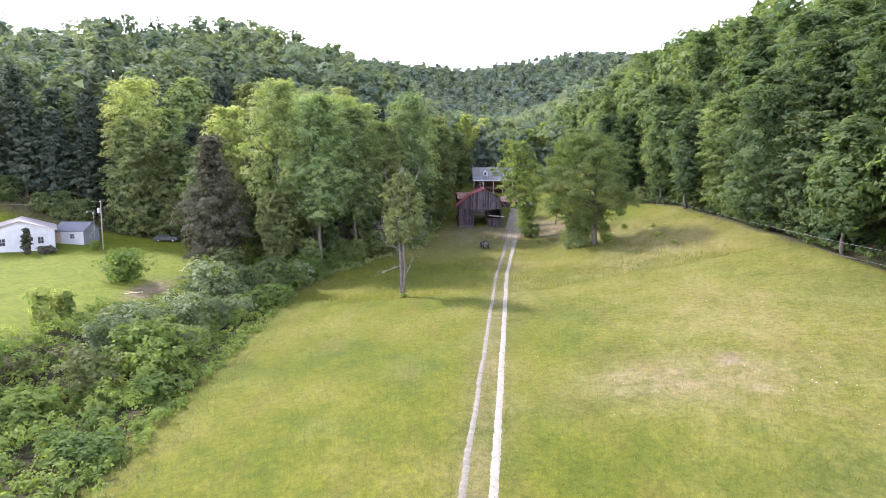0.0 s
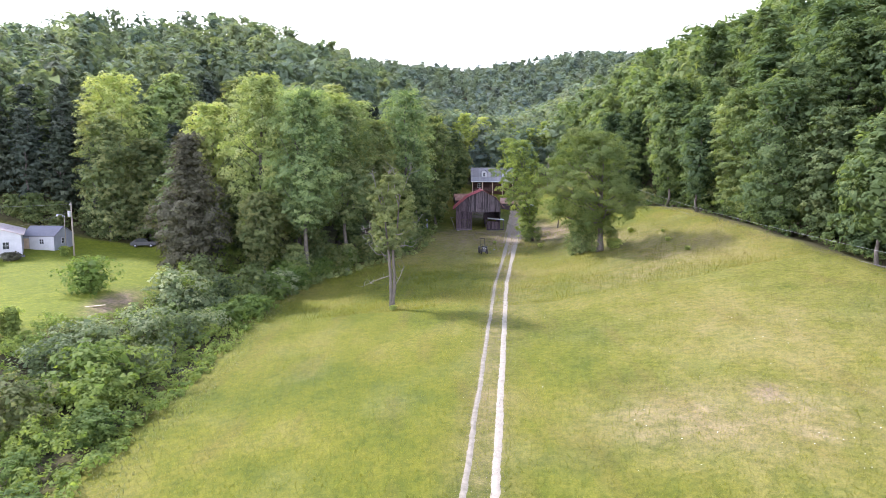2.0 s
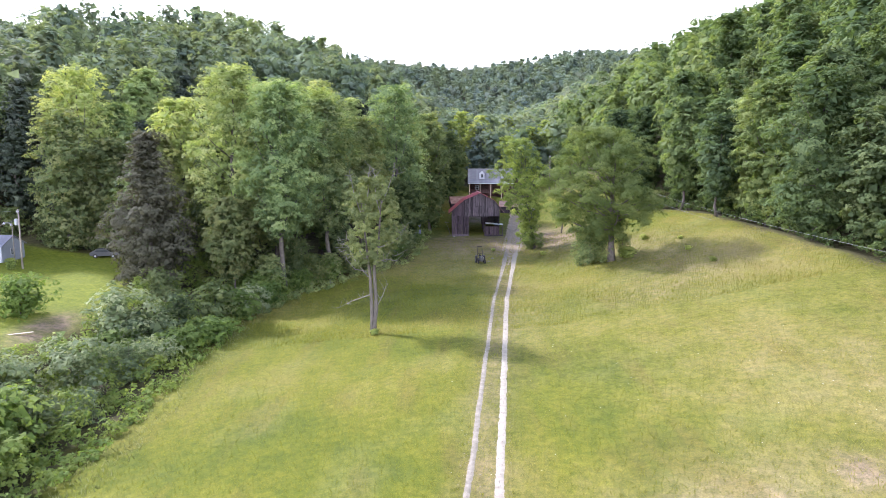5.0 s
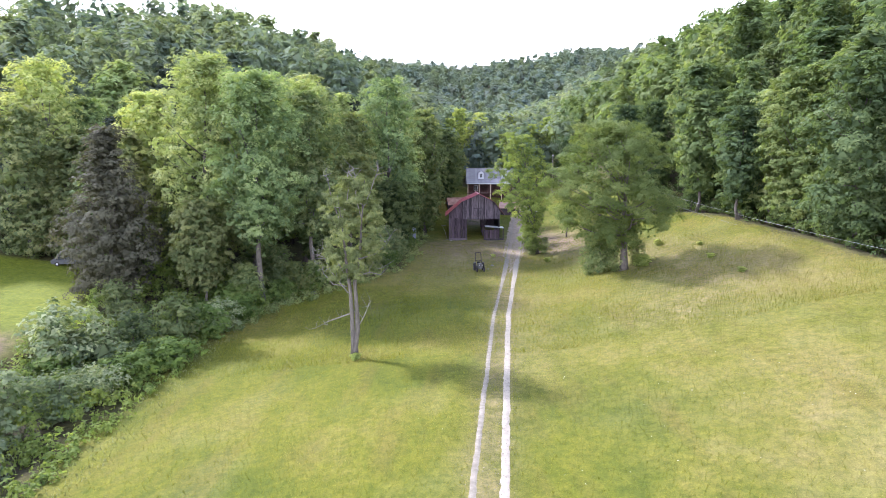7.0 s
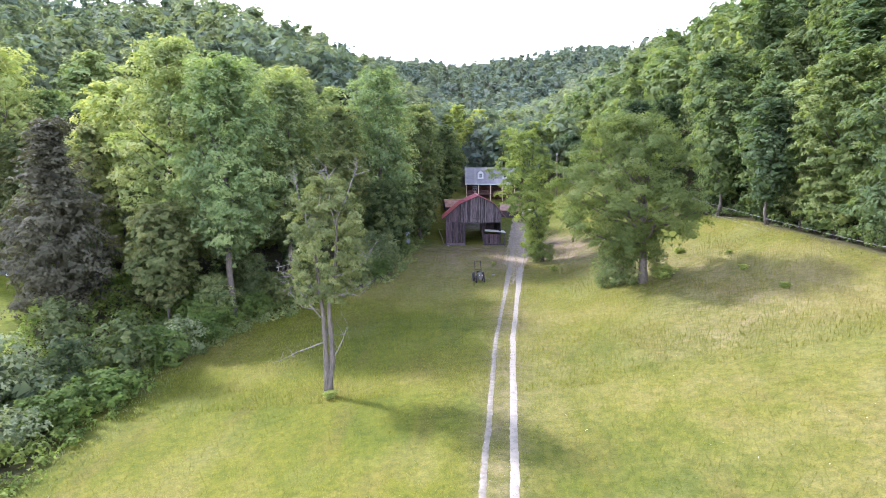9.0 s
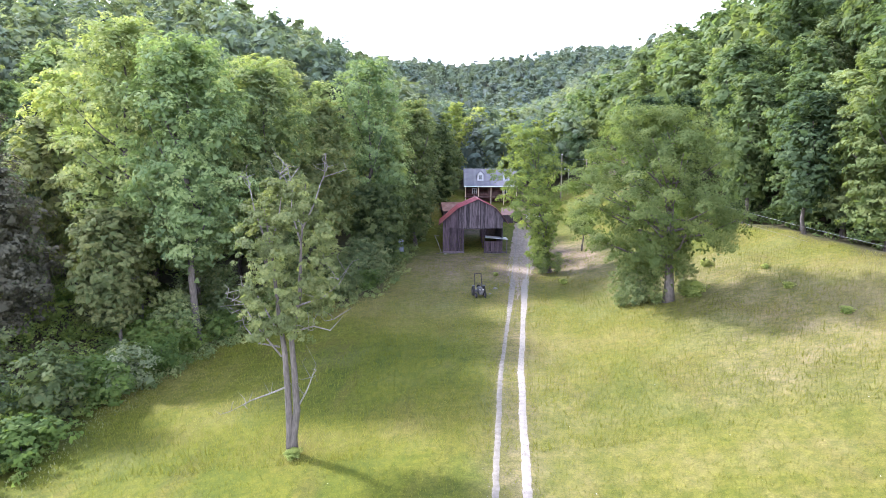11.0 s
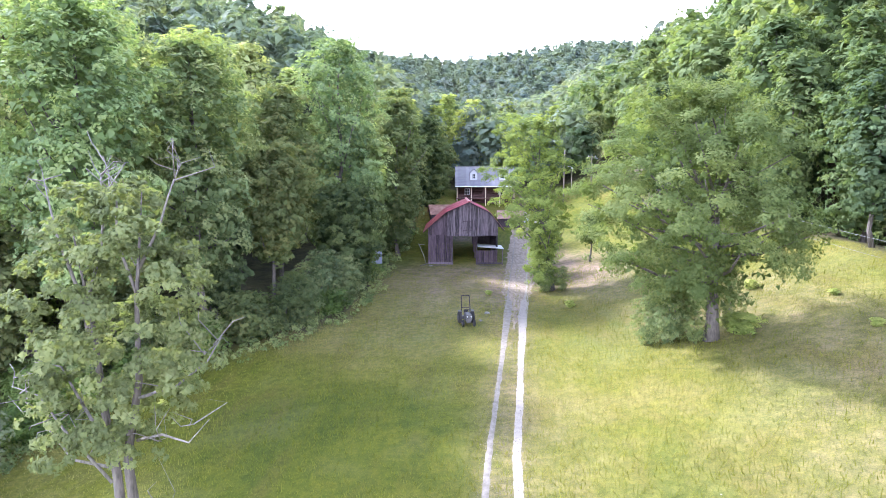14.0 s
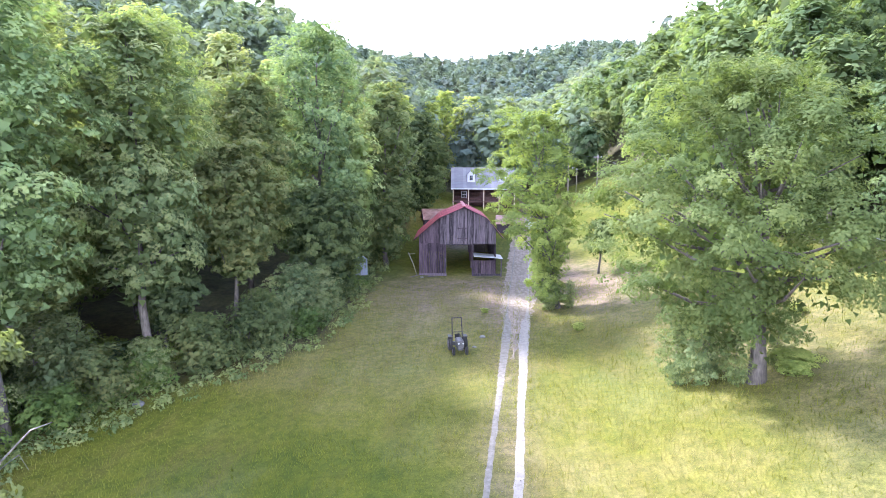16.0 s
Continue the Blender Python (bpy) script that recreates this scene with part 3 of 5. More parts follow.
def tree_meshes(seed, h, radius, base, profile, pads, leaves, size, leaf, bark=None, trunk_r=None, limbs=10, lean=(0, 0), droop=0.15, pad_size=0.34, flat=0.45, inner=0.12, trunk_lean=None, shift=(0, 0), form=0.35, start=0.35):
    rng = np.random.default_rng(seed)
    p, n, tint, big, lc = crown_points(rng, base, h, radius, profile, pads, leaves, lean, pad_size, flat, inner, shift, form)
    crown = loose_mesh("crown", leaf_faces(p, n, size * big, rng, droop), leaf, np.repeat(tint, 3))
    high = np.flatnonzero(lc[:, 2] > 0.3 * h)
    pick = rng.choice(high, min(limbs, len(high)), replace=False)
    trunk = trunk_shape(rng, h * 0.93, trunk_r or h * 0.013, lc[pick], trunk_lean or lean, start).mesh("trunk", bark or M_BARK, True)
    return crown, trunk


def plant(name, meshes, x, y, label, category="tree", group="", turn=0.0, scale=(1, 1, 1), z=None):
    z = float(land(x, y)) if z is None else z
    m = pose(x, y, z, 0, 0, turn) @ Matrix.Diagonal((*scale, 1))
    ob = thing(name, label, category, group, at=m)
    part("crown", meshes[0], ob)
    part("trunk", meshes[1], ob)
    return ob


# single trees of the meadow
walnut = tree_meshes(3, 19.3, 9.0, 3.4, "umbrella", 108, 92000, 0.092, M_LEAF_LONE, trunk_r=0.5, limbs=40, pad_size=0.235, flat=0.4, inner=0.03, lean=(-0.6, 0), droop=0.1, trunk_lean=(-0.3, 0), shift=(-1.9, 0), start=0.2)
plant("tree", walnut, 26.2, 109.2, "big round-crowned green tree standing alone in the meadow", group="meadow trees")
maple = tree_meshes(5, 21.4, 5.5, 0.8, "slim", 104, 50000, 0.095, M_LEAF_SLIM, trunk_r=0.3, limbs=26, pad_size=0.27, flat=0.42, lean=(-3.6, 0), inner=0.04, trunk_lean=(-3.0, 0), shift=(-0.9, 0), start=0.1)
plant("tree", maple, 18.8, 137.0, "slim yellow-green tree beside the gravel drive", group="meadow trees")
sapling = tree_meshes(6, 7.2, 2.6, 2.9, "broad", 26, 6500, 0.1, M_LEAF_LONE, trunk_r=0.17, limbs=8, pad_size=0.42, inner=0.05)
plant("tree", sapling, 26.4, 149.5, "small tree with a short reddish trunk on the bank", group="meadow trees")


def half_dead_tree():
    """Twin grey trunk, dead limbs below and above, a narrow live crown between."""
    rng = np.random.default_rng(41)
    x, y = -6.3, 83.4
    ob = thing("tree", "half-dead tree with twin grey trunk and bare limbs", "tree", "meadow trees", at=pose(x, y, float(land(x, y))))
    s = Shape()
    s.tube([(-0.05, 0, -0.3), (-0.1, 0, 1.5), (-0.17, 0.05, 4), (-0.3, 0.1, 6.5), (-0.6, 0.1, 9), (-0.9, 0.3, 12), (-1.3, 0.2, 15.2)],
           [0.36, 0.22, 0.19, 0.16, 0.13, 0.08, 0.02], 9)
    s.tube([(0.1, 0, -0.3), (0.12, 0, 1.2), (0.34, 0.1, 2.8), (0.26, 0.1, 5), (0.16, 0, 7.2), (0.7, 0.1, 10), (0.9, -0.1, 13), (1.2, 0.1, 16.6)],
           [0.34, 0.23, 0.22, 0.19, 0.16, 0.12, 0.07, 0.02], 9)
    part("trunk", s.mesh("trunk", M_BARK, True), ob)
    dead = [((-0.5, 0.1, 6.2), (-2.0, 0.0, 8.2), (-2.6, -0.3, 9.6), (-3.6, -0.2, 9.9)), ((-0.6, 0.1, 6.8), (-1.9, 0.2, 7.0), (-2.8, 0.4, 8.0), (-3.0, 0.5, 8.9)),
            ((-0.3, 0, 4.3), (-1.2, -0.3, 4.0), (-2.2, -0.6, 3.7), (-3.6, -0.8, 3.0)), ((0.5, 0.1, 3.2), (0.9, 0.1, 3.9), (1.2, 0.1, 4.6), (1.4, 0.2, 5.2)),
            ((-0.8, 0.1, 8.0), (-1.7, 0.3, 9.5), (-2.2, 0.4, 10.4), (-3.1, 0.3, 10.6)), ((0.7, 0, 9.4), (2.0, 0.2, 9.8), (3.0, 0.4, 10.6), (3.6, 0.4, 11.6)),
            ((-1.2, 0.2, 13), (-1.9, 0.3, 15), (-2.1, 0.3, 16.2), (-2.4, 0.5, 17.4)), ((1.0, 0, 14), (1.7, 0.2, 15.5), (2.0, 0.3, 16.5), (2.5, 0.2, 17.6)),
            ((-1.1, 0.3, 12.6), (-0.5, 0.4, 14.6), (-0.3, 0.4, 16.0), (-0.4, 0.5, 17.2)), ((0.9, 0, 13), (0.4, -0.2, 15), (0.5, -0.2, 16.4), (0.2, -0.3, 17.8)),
            ((0.5, 0.1, 7.8), (1.6, -0.3, 8.2), (2.6, -0.5, 8.0), (3.4, -0.6, 8.9))]
    for a, b, c, d in dead:
        m = Shape()
        m.tube([a, b, c, d], [0.065, 0.048, 0.032, 0.01], 5)
        for k in range(7):
            f = rng.uniform(0.3, 1.0)
            p = np.array(b) * (1 - f) + np.array(d) * f if f > 0.5 else np.array(a) * (1 - f) + np.array(c) * f
            q = p + rng.normal(0, 0.45, 3) + np.array([0, 0, 0.35])
            r = q + rng.normal(0, 0.3, 3) + np.array([0, 0, 0.15])
            m.tube([p, q, r], [0.026, 0.018, 0.006], 4)
        part("dead_limb", m.mesh("dead_limb", M_BARK_PALE, True), ob, "bare pale grey dead limb")
    p, n, tint, big, lc = crown_points(rng, 7.5, 16.8, 3.2, "round", 64, 24000, (0.2, 0), 0.27, 0.6, 0.0)
    crown = loose_mesh("crown", leaf_faces(p, n, 0.085, rng, 0.7), M_LEAF_OLD, np.repeat(tint, 3))
    part("crown", crown, ob)


half_dead_tree()

# stand of tulip trees beside the creek, one by one: x, y, level of the top, crown radius, level of the crown base, kind
STAND = [
    (-32.0, 114.5, 32.5, 7.2, 6, "tulip", "y"), (-23.2, 110, 29.4, 7.0, 7, "tulip", "y"), (-27, 119.5, 30.5, 6.6, 5, "tulip", "y"), (-18.8, 120.5, 28.6, 6.2, 7, "tulip", "b"),
    (-22.5, 131, 31.5, 6.6, 6, "tulip", "y"), (-9.5, 146, 34.2, 7.2, 6, "tulip", "y"), (1.5, 181, 27.0, 5.2, 8, "oval", "g"), (3.2, 188, 24.0, 4.4, 10, "oval", "g"), (-16, 140, 27.0, 6.0, 7, "oval", "g"), (-44.6, 124.5, 28.8, 6.0, 4, "tulip", "y"),
    (-38, 131, 29.0, 6.0, 3, "tulip", "b"), (-70.2, 138, 36.2, 7.6, 6, "tulip", "y"), (-64.2, 123.5, 26.6, 5.8, 3, "tulip", "b"), (-57.5, 125.5, 22.0, 5.0, 4, "tulip", "g"),
    (-65.0, 142, 30.0, 5.8, 6, "oval", "y"), (-2.5, 160, 28.0, 5.5, 5, "oval", "g"), (-51, 127, 21.0, 5.0, 3, "oval", "b"), (-14, 129, 19.0, 5.4, 7, "oval", "g"),
    (-4, 172, 31.0, 5.5, 6, "round", "b"), (-37, 121, 21.0, 4.6, 1, "oval", "g"), (-7.5, 138.5, 14.5, 5.0, 4, "round", "g"), (-18.5, 124, 13.0, 4.0, 3, "oval", "g"), (-30, 107, 12.5, 4.2, 1, "oval", "g"),
]
LEAVES = {"y": M_LEAF_Y, "g": M_LEAF_G, "b": M_LEAF}
for i, (x, y, h, r, b, prof, key) in enumerate(STAND):
    foot = float(land(x, y))
    close = x > -34 and y < 147
    mesh = tree_meshes(20 + i, h - foot, r, max(0.6, b - foot), prof, 135, 30000 if close else 17000, 0.15 if close else 0.19, LEAVES[key], limbs=12, pad_size=0.26, flat=0.5)
    plant("tree", mesh, x, y, "tall sunlit tulip tree beside the creek" if key == "y" else "dense dark green tree at the foot of the slope", group="creek stand")

cedar = tree_meshes(61, 21.0, 6.9, 0.4, "cedar", 130, 24000, 0.16, M_LEAF_CON, limbs=16, pad_size=0.26, flat=0.35)
plant("conifer", cedar, -40.3, 104, "dark brownish dying conifer beside the lawn", "conifer")

# edge of the wood on the far bank
EDGE = [
    (50, 99, 22.0, 7.0, 2.0, "broad", "b"), (54, 83, 14.5, 6.0, 0.8, "broad", "g"), (57, 107, 17.0, 6.0, 3, "oval", "g"), (51, 113, 22.5, 6.0, 2, "tulip", "b"),
    (50, 141, 22.0, 5.5, 2, "tulip", "b"), (50, 127, 20.0, 5.5, 2, "oval", "g"), (60, 101, 22.0, 6.0, 3, "oval", "b"),
    (52, 122, 20.0, 5.0, 3, "tulip", "y"), (53, 92, 18.0, 5.5, 1.5, "oval", "b"), (56, 72, 16.0, 5.5, 1.2, "broad", "g"),
    (46, 158, 21.0, 5.5, 1.5, "oval", "g"), (45, 174, 20.0, 5.5, 1.5, "tulip", "b"), (62, 88, 20.0, 6.0, 2, "oval", "g"), (58, 62, 14.0, 5.0, 1.0, "broad", "b"),
]
for i, (x, y, h, r, b, prof, key) in enumerate(EDGE):
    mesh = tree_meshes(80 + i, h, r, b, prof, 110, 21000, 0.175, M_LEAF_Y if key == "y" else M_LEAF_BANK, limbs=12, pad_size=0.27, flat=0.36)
    plant("tree", mesh, x, y, "leafy green tree at the edge of the wooded bank", group="bank trees")

# slender pale trees in the hollow behind the house
hollow = [tree_meshes(100 + i, h, r, b, "oval", 60, 6500, 0.2, M_LEAF_SLIM, limbs=8, pad_size=0.3) for i, (h, r, b) in enumerate([(17, 3.4, 3), (20, 3.8, 4)])]
for x, y, kd, s in ((-3, 200, 0, 0.95), (3, 211, 1, 0.9), (9, 215, 0, 1.1), (14.5, 212, 1, 0.85), (19, 218, 0, 1.0), (24, 214, 1, 0.9), (29, 224, 0, 1.1), (6, 224, 1, 1.1), (13, 226, 0, 1.3), (22, 229, 1, 1.1), (35, 228, 1, 1.0)):
    plant("tree", hollow[kd], x, y, "slender yellow-green tree in the hollow behind the house", group="hollow trees", turn=x * 53 % 360, scale=(s, s, s))

# woods on the slopes
rng = np.random.default_rng(7)


def scatter(x0, x1, y0, y1, step):
    xs, ys = np.meshgrid(np.arange(x0, x1, step), np.arange(y0, y1, step))
    xs = xs + rng.uniform(-0.42, 0.42, xs.shape) * step
    ys = ys + rng.uniform(-0.42, 0.42, ys.shape) * step
    xs, ys = xs.ravel(), ys.ravel()
    k = ~inside(MEADOW, xs, ys) & ~inside(LAWN, xs, ys)
    k &= np.abs(xs - 3) < 46 + 0.7 * np.maximum(ys, 0)
    return xs[k], ys[k]


EDGE_EXTRA = [(44, 221), (50, 214), (37, 224), (31, 223), (53, 205), (46, 229), (57, 197), (26, 221)]
taken = np.array([(t[0], t[1]) for t in STAND + EDGE] + [(-40.3, 104)])
kinds = []
for i, (h, r, b, prof, key) in enumerate([(20, 4.6, 4, "tulip", "y"), (18, 5.0, 4, "round", "b"), (21, 4.4, 5, "oval", "g"), (17, 4.8, 3, "broad", "b"),
                                          (22, 4.2, 6, "tulip", "b"), (19, 4.6, 4, "oval", "y")]):
    kinds.append(tree_meshes(120 + i, h, r, b, prof, 70, 5400, 0.235, LEAVES[key], limbs=5, pad_size=0.35, flat=0.68, form=1.0))
fx, fy = scatter(-175, 120, 60, 262, 7.7)
k = (fx < -24) | (fx > 44) | (fy > 150)
k &= ~((fx > -46) & (fx < -20) & (fy < 121)) & ~((fx < -66) & (fy < 136)) & ~((fx < -48) & (fx > -64) & (fy < 146))
k &= np.array([np.min(np.hypot(taken[:, 0] - a, taken[:, 1] - b)) > 4.0 for a, b in zip(fx, fy)])
fx, fy = fx[k], fy[k]
dark_kinds = []
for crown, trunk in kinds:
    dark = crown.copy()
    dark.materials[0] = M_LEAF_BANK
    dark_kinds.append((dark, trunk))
near = np.argsort(np.hypot(fx - 3, fy - 70))
pines = [tree_meshes(150 + i, h, r, 1.5, "pine", 60, 5600, 0.22, M_LEAF_PINE, limbs=14, pad_size=0.34, flat=0.22) for i, (h, r) in enumerate([(21, 4.6), (18, 4.0)])]
for x, y, s in [(-70, 128.5, 0.8), (-76, 128, 1.0), (-82, 126.5, 0.95), (-88, 126, 1.05), (-94, 124.5, 1.0), (-101, 122.5, 1.1), (-79, 134, 1.1), (-86, 133, 1.15), (-93, 131.5, 1.1), (-100, 130, 1.15),
                (-108, 124, 1.1), (-57, 136, 1.05), (-52.5, 133.5, 0.95), (-55, 143, 1.1), (-60, 131, 0.7), (-62, 168, 1.0), (-48, 158, 1.0), (-20, 176, 1.0), (-112, 132, 1.1)]:
    plant("pine", pines[int(rng.integers(2))], x, y, "dark bluish pine with layered boughs on the slope", "pine", "slope pines", float(rng.uniform(0, 360)), (s, s, s))
for n, i in enumerate(near[:125]):
    kd = int(rng.integers(len(kinds)))
    s = rng.uniform(0.85, 1.25)
    sc = (s * rng.uniform(0.9, 1.15), s * rng.uniform(0.9, 1.15), s * rng.uniform(0.8, 1.1))
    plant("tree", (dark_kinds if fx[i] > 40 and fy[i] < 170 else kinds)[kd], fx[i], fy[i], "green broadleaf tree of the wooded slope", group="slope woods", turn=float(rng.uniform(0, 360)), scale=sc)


def woods(name, label, xs, ys, leaves, size, hmin, hmax, r, mat=None, pads=22):
    """Many trees far off, in one mesh of leaf sprays."""
    vs, ts, hs = [], [], []
    zs = land(xs, ys)
    for x, y, z in zip(xs, ys, zs):
        h = rng.uniform(hmin, hmax)
        prof = ("tulip", "round", "round", "oval")[int(rng.integers(4))]
        p, n, tint, big, lc = crown_points(rng, h * 0.3, h, r * rng.uniform(0.75, 1.3), prof, pads, leaves, (0, 0), 0.4 * (22 / pads) ** 0.4, 0.8, 0.1, (0, 0), 1.0)
        vs.append(leaf_faces(p + np.array([x, y, z]), n, size * big, rng))
        ts.append(np.repeat(np.clip(0.55 * rng.uniform(0, 1) + 0.45 * tint, 0, 1), 3))
        hs.append(np.full(3 * len(p), rng.uniform(0, 1)))
    me = loose_mesh(name, np.concatenate(vs), mat or M_LEAF_FAR, np.concatenate(ts))
    me.attributes.new("hue", "FLOAT", "POINT").data.foreach_set("value", np.concatenate(hs).astype(np.float32))
    ob = new(name, me)
    return tagged(ob, label, "woods", kind="stuff")


for x, y in EDGE_EXTRA:
    plant("tree", kinds[int(rng.integers(len(kinds)))], x, y, "green broadleaf tree of the wooded slope", group="slope woods", turn=float(rng.uniform(0, 360)), scale=(0.85, 0.85, 0.75))
rest = near[125:]
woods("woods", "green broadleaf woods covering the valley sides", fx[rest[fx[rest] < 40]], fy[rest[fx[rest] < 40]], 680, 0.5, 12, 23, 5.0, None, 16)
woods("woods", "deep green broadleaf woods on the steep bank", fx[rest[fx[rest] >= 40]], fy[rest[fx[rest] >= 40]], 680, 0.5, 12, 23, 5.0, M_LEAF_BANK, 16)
hx, hy = scatter(-75, 140, 262, 420, 8.0)
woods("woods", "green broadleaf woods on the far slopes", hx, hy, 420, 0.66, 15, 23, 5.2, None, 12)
# the ridge's blue is distance haze held in M_LEAF_RIDGE
hx, hy = scatter(-170, 330, 420, 800, 10.5)
k = np.abs(hx - 0.13 * hy) < 0.36 * hy + 30
woods("woods", "green woods on the far ridge, bluish haze in the leaf colour", hx[k], hy[k], 130, 1.15, 14, 24, 6.0, M_LEAF_RIDGE, 7)

# added trees outside the camera's view, there only for their shadow
hx, hy = scatter(50, 80, 0, 60, 10)
woods("woods", "unseen green broadleaf woods beside the meadow, added for shadow", hx, hy, 600, 0.55, 14, 20, 4.6)

# thicket along the creek
TALL = [(-28.5, 57.7, 0, 1.7), (-33.6, 82.5, 4, 1.75), (-31.2, 84.5, 1, 1.5), (-30.8, 70.5, 4, 1.45), (-26.0, 54.0, 0, 1.3), (-27.5, 73.5, 4, 1.1), (-35.0, 66.5, 1, 1.3), (-30.5, 61.5, 1, 1.35), (-34, 59.5, 4, 1.1), (-27.0, 64, 1, 1.0), (-26.8, 92, 2, 1.35),
        (-25.2, 95, 0, 1.3), (-29.5, 88, 2, 1.2), (-24.4, 97.5, 4, 1.1), (-25, 86, 3, 1.3), (-37.5, 48.5, 0, 1.2), (-32, 45, 3, 1.4), (-35.5, 96, 2, 1.2), (-33, 81, 3, 1.2)]
shrubs = []
for i, (h, r, key, prof) in enumerate([(3.0, 2.4, M_LEAF_BUSH, "oval"), (2.6, 2.7, M_LEAF_SILVER, "round"), (4.4, 2.3, M_LEAF_G, "oval"), (2.0, 2.4, M_LEAF_BUSH, "broad"), (3.4, 2.6, M_LEAF_SILVER, "oval")]):
    shrubs.append(tree_meshes(160 + i, h, r, 0.1, prof, 24, 2100, 0.12, key, limbs=6, trunk_r=0.05, pad_size=0.38, flat=0.6, inner=0.06))
SHRUB_LABELS = ("bright green shrub in the creek thicket", "silvery pale-leaved shrub in the creek thicket", "dark green sapling in the creek thicket",
                "low green bramble in the creek thicket", "tall silvery shrub in the creek thicket")
bx, by = rng.uniform(-42, -20, 360), rng.uniform(-20, 126, 360)
k = ~inside(MEADOW, bx + 3.4, by) & ~inside(LAWN, bx - 2.0, by)
placed = []
for x, y, kd, s in TALL:
    placed.append((x, y))
    plant("shrub", shrubs[kd], x, y, SHRUB_LABELS[kd], "shrub", "creek thicket", x * 77 % 360, (s * 1.15, s, s))
for x, y in zip(bx[k], by[k]):
    if placed and min(math.hypot(x - a, y - b) for a, b in placed) < 3.1 or (-43 < x < -33 and 68 < y < 85):
        continue
    placed.append((x, y))
    pale = 0.28 if 66 < y < 96 and x < -27 else 0.04
    kd = int(rng.choice(5, p=((1 - pale) * 0.4, pale * 0.5, (1 - pale) * 0.22, (1 - pale) * 0.38, pale * 0.5)))
    s = rng.uniform(0.55, 1.2) * (0.75 if x < -34 else 1.0)
    plant("shrub", shrubs[kd], x, y, SHRUB_LABELS[kd], "shrub", "creek thicket", float(rng.uniform(0, 360)), (s * rng.uniform(0.8, 1.3), s, s * rng.uniform(0.7, 1.15)))


def undergrowth(name, label, count, x0, x1, y0, y1, height, size, mat, keep, clump=0.55, per=26):
    """Leafy clumps heaped over uneven mounds."""
    k = count // per
    xs, ys = rng.uniform(x0, x1, k), rng.uniform(y0, y1, k)
    hit = keep(xs, ys)
    xs, ys = xs[hit], ys[hit]
    k = len(xs)
    mound = height * np.clip(0.45 + 0.55 * wave(xs, ys, 2.6, 8) + 0.4 * wave(xs, ys, 0.9, 2), 0.08, 1.5)
    mound = mound * np.where(inside(MEADOW, xs + 3.2, ys), 0.4, 1.0)
    mound = mound * (1 - 0.6 * np.exp(-((xs + 38.5) / 4) ** 2 - ((ys - 77) / 7) ** 2))
    zs = land(xs, ys) + mound * rng.uniform(0.3, 1.0, k) ** 0.5
    c = np.stack([xs, ys, zs], -1)
    rad = clump * rng.uniform(0.6, 1.4, k)
    ct = np.clip(0.5 + 0.35 * wave(xs, ys, 3.5, 5) + rng.normal(0, 0.22, k), 0, 1)
    which = np.repeat(np.arange(k), per)
    d = unit(rng.normal(size=(k * per, 3)) + np.array([0, 0, 0.7]))
    p = c[which] + d * (rad[which] * rng.uniform(0.4, 1.1, k * per))[:, None] * np.array([1, 1, 0.85])
    nrm = unit(d * 0.8 + np.array([0, 0, 0.35]) + rng.normal(0, 0.25, d.shape))
    tint = np.repeat(np.clip(ct[which] + rng.normal(0, 0.07, k * per), 0, 1), 3)
    tagged(new(name, loose_mesh(name, leaf_faces(p, nrm, size, rng, 0.2), mat, tint)), label, "undergrowth", kind="stuff")


undergrowth("bramble", "tangled green bramble filling the creek bed", 210000, -44, -17, -30, 128, 2.6, 0.13, M_LEAF_BUSH,
            lambda x, y: ~inside(MEADOW, x + 0.8 + 0.8 * wave(x, y, 2, 4), y) & ~inside(LAWN, x, y))

undergrowth("bramble", "low green growth along the edge of the trees", 90000, -34, 0, 98, 172, 1.5, 0.13, M_LEAF,
            lambda x, y: ~inside(MEADOW, x - 1.6 + 1.2 * wave(x, y, 2, 4), y + 1.8 + 0.8 * wave(x, y, 2, 7)) & inside(MEADOW, x + 5.5, y - 3.5))

# darker bank leaves stand in for the shade beneath these trees
undergrowth("bramble", "green growth under the bank trees, shade in its leaf colour", 50000, 45, 62, 40, 178, 2.2, 0.16, M_LEAF_BANK,
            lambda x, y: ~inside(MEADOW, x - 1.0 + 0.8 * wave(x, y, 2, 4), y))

# ---- the barn ----


def plank_wall(parent, x0, x1, bottom, top, y, thick, mat, rng, name="plank", width=0.26):
    """Upright planks side by side; bottom and top are functions of x."""
    x = x0
    while x < x1 - 0.02:
        w = min(width * rng.uniform(0.8, 1.25), x1 - x)
        s = Shape()
        d = rng.uniform(0, 0.035)
        xa, xb = x + 0.008, x + w - 0.008
        z0, z1 = bottom((xa + xb) / 2) + rng.uniform(-0.05, 0.08), rng.uniform(-0.03, 0.0)
        s.v = [(xa, y - d, z0), (xb, y - d, z0), (xb, y - d + thick, z0), (xa, y - d + thick, z0),
               (xa, y - d, top(xa) + z1), (xb, y - d, top(xb) + z1), (xb, y - d + thick, top(xb) + z1), (xa, y - d + thick, top(xa) + z1)]
        s.f = [(0, 1, 5, 4), (1, 2, 6, 5), (2, 3, 7, 6), (3, 0, 4, 7), (4, 5, 6, 7), (3, 2, 1, 0)]
        part(name, s.mesh(name, mat), parent)
        x += w


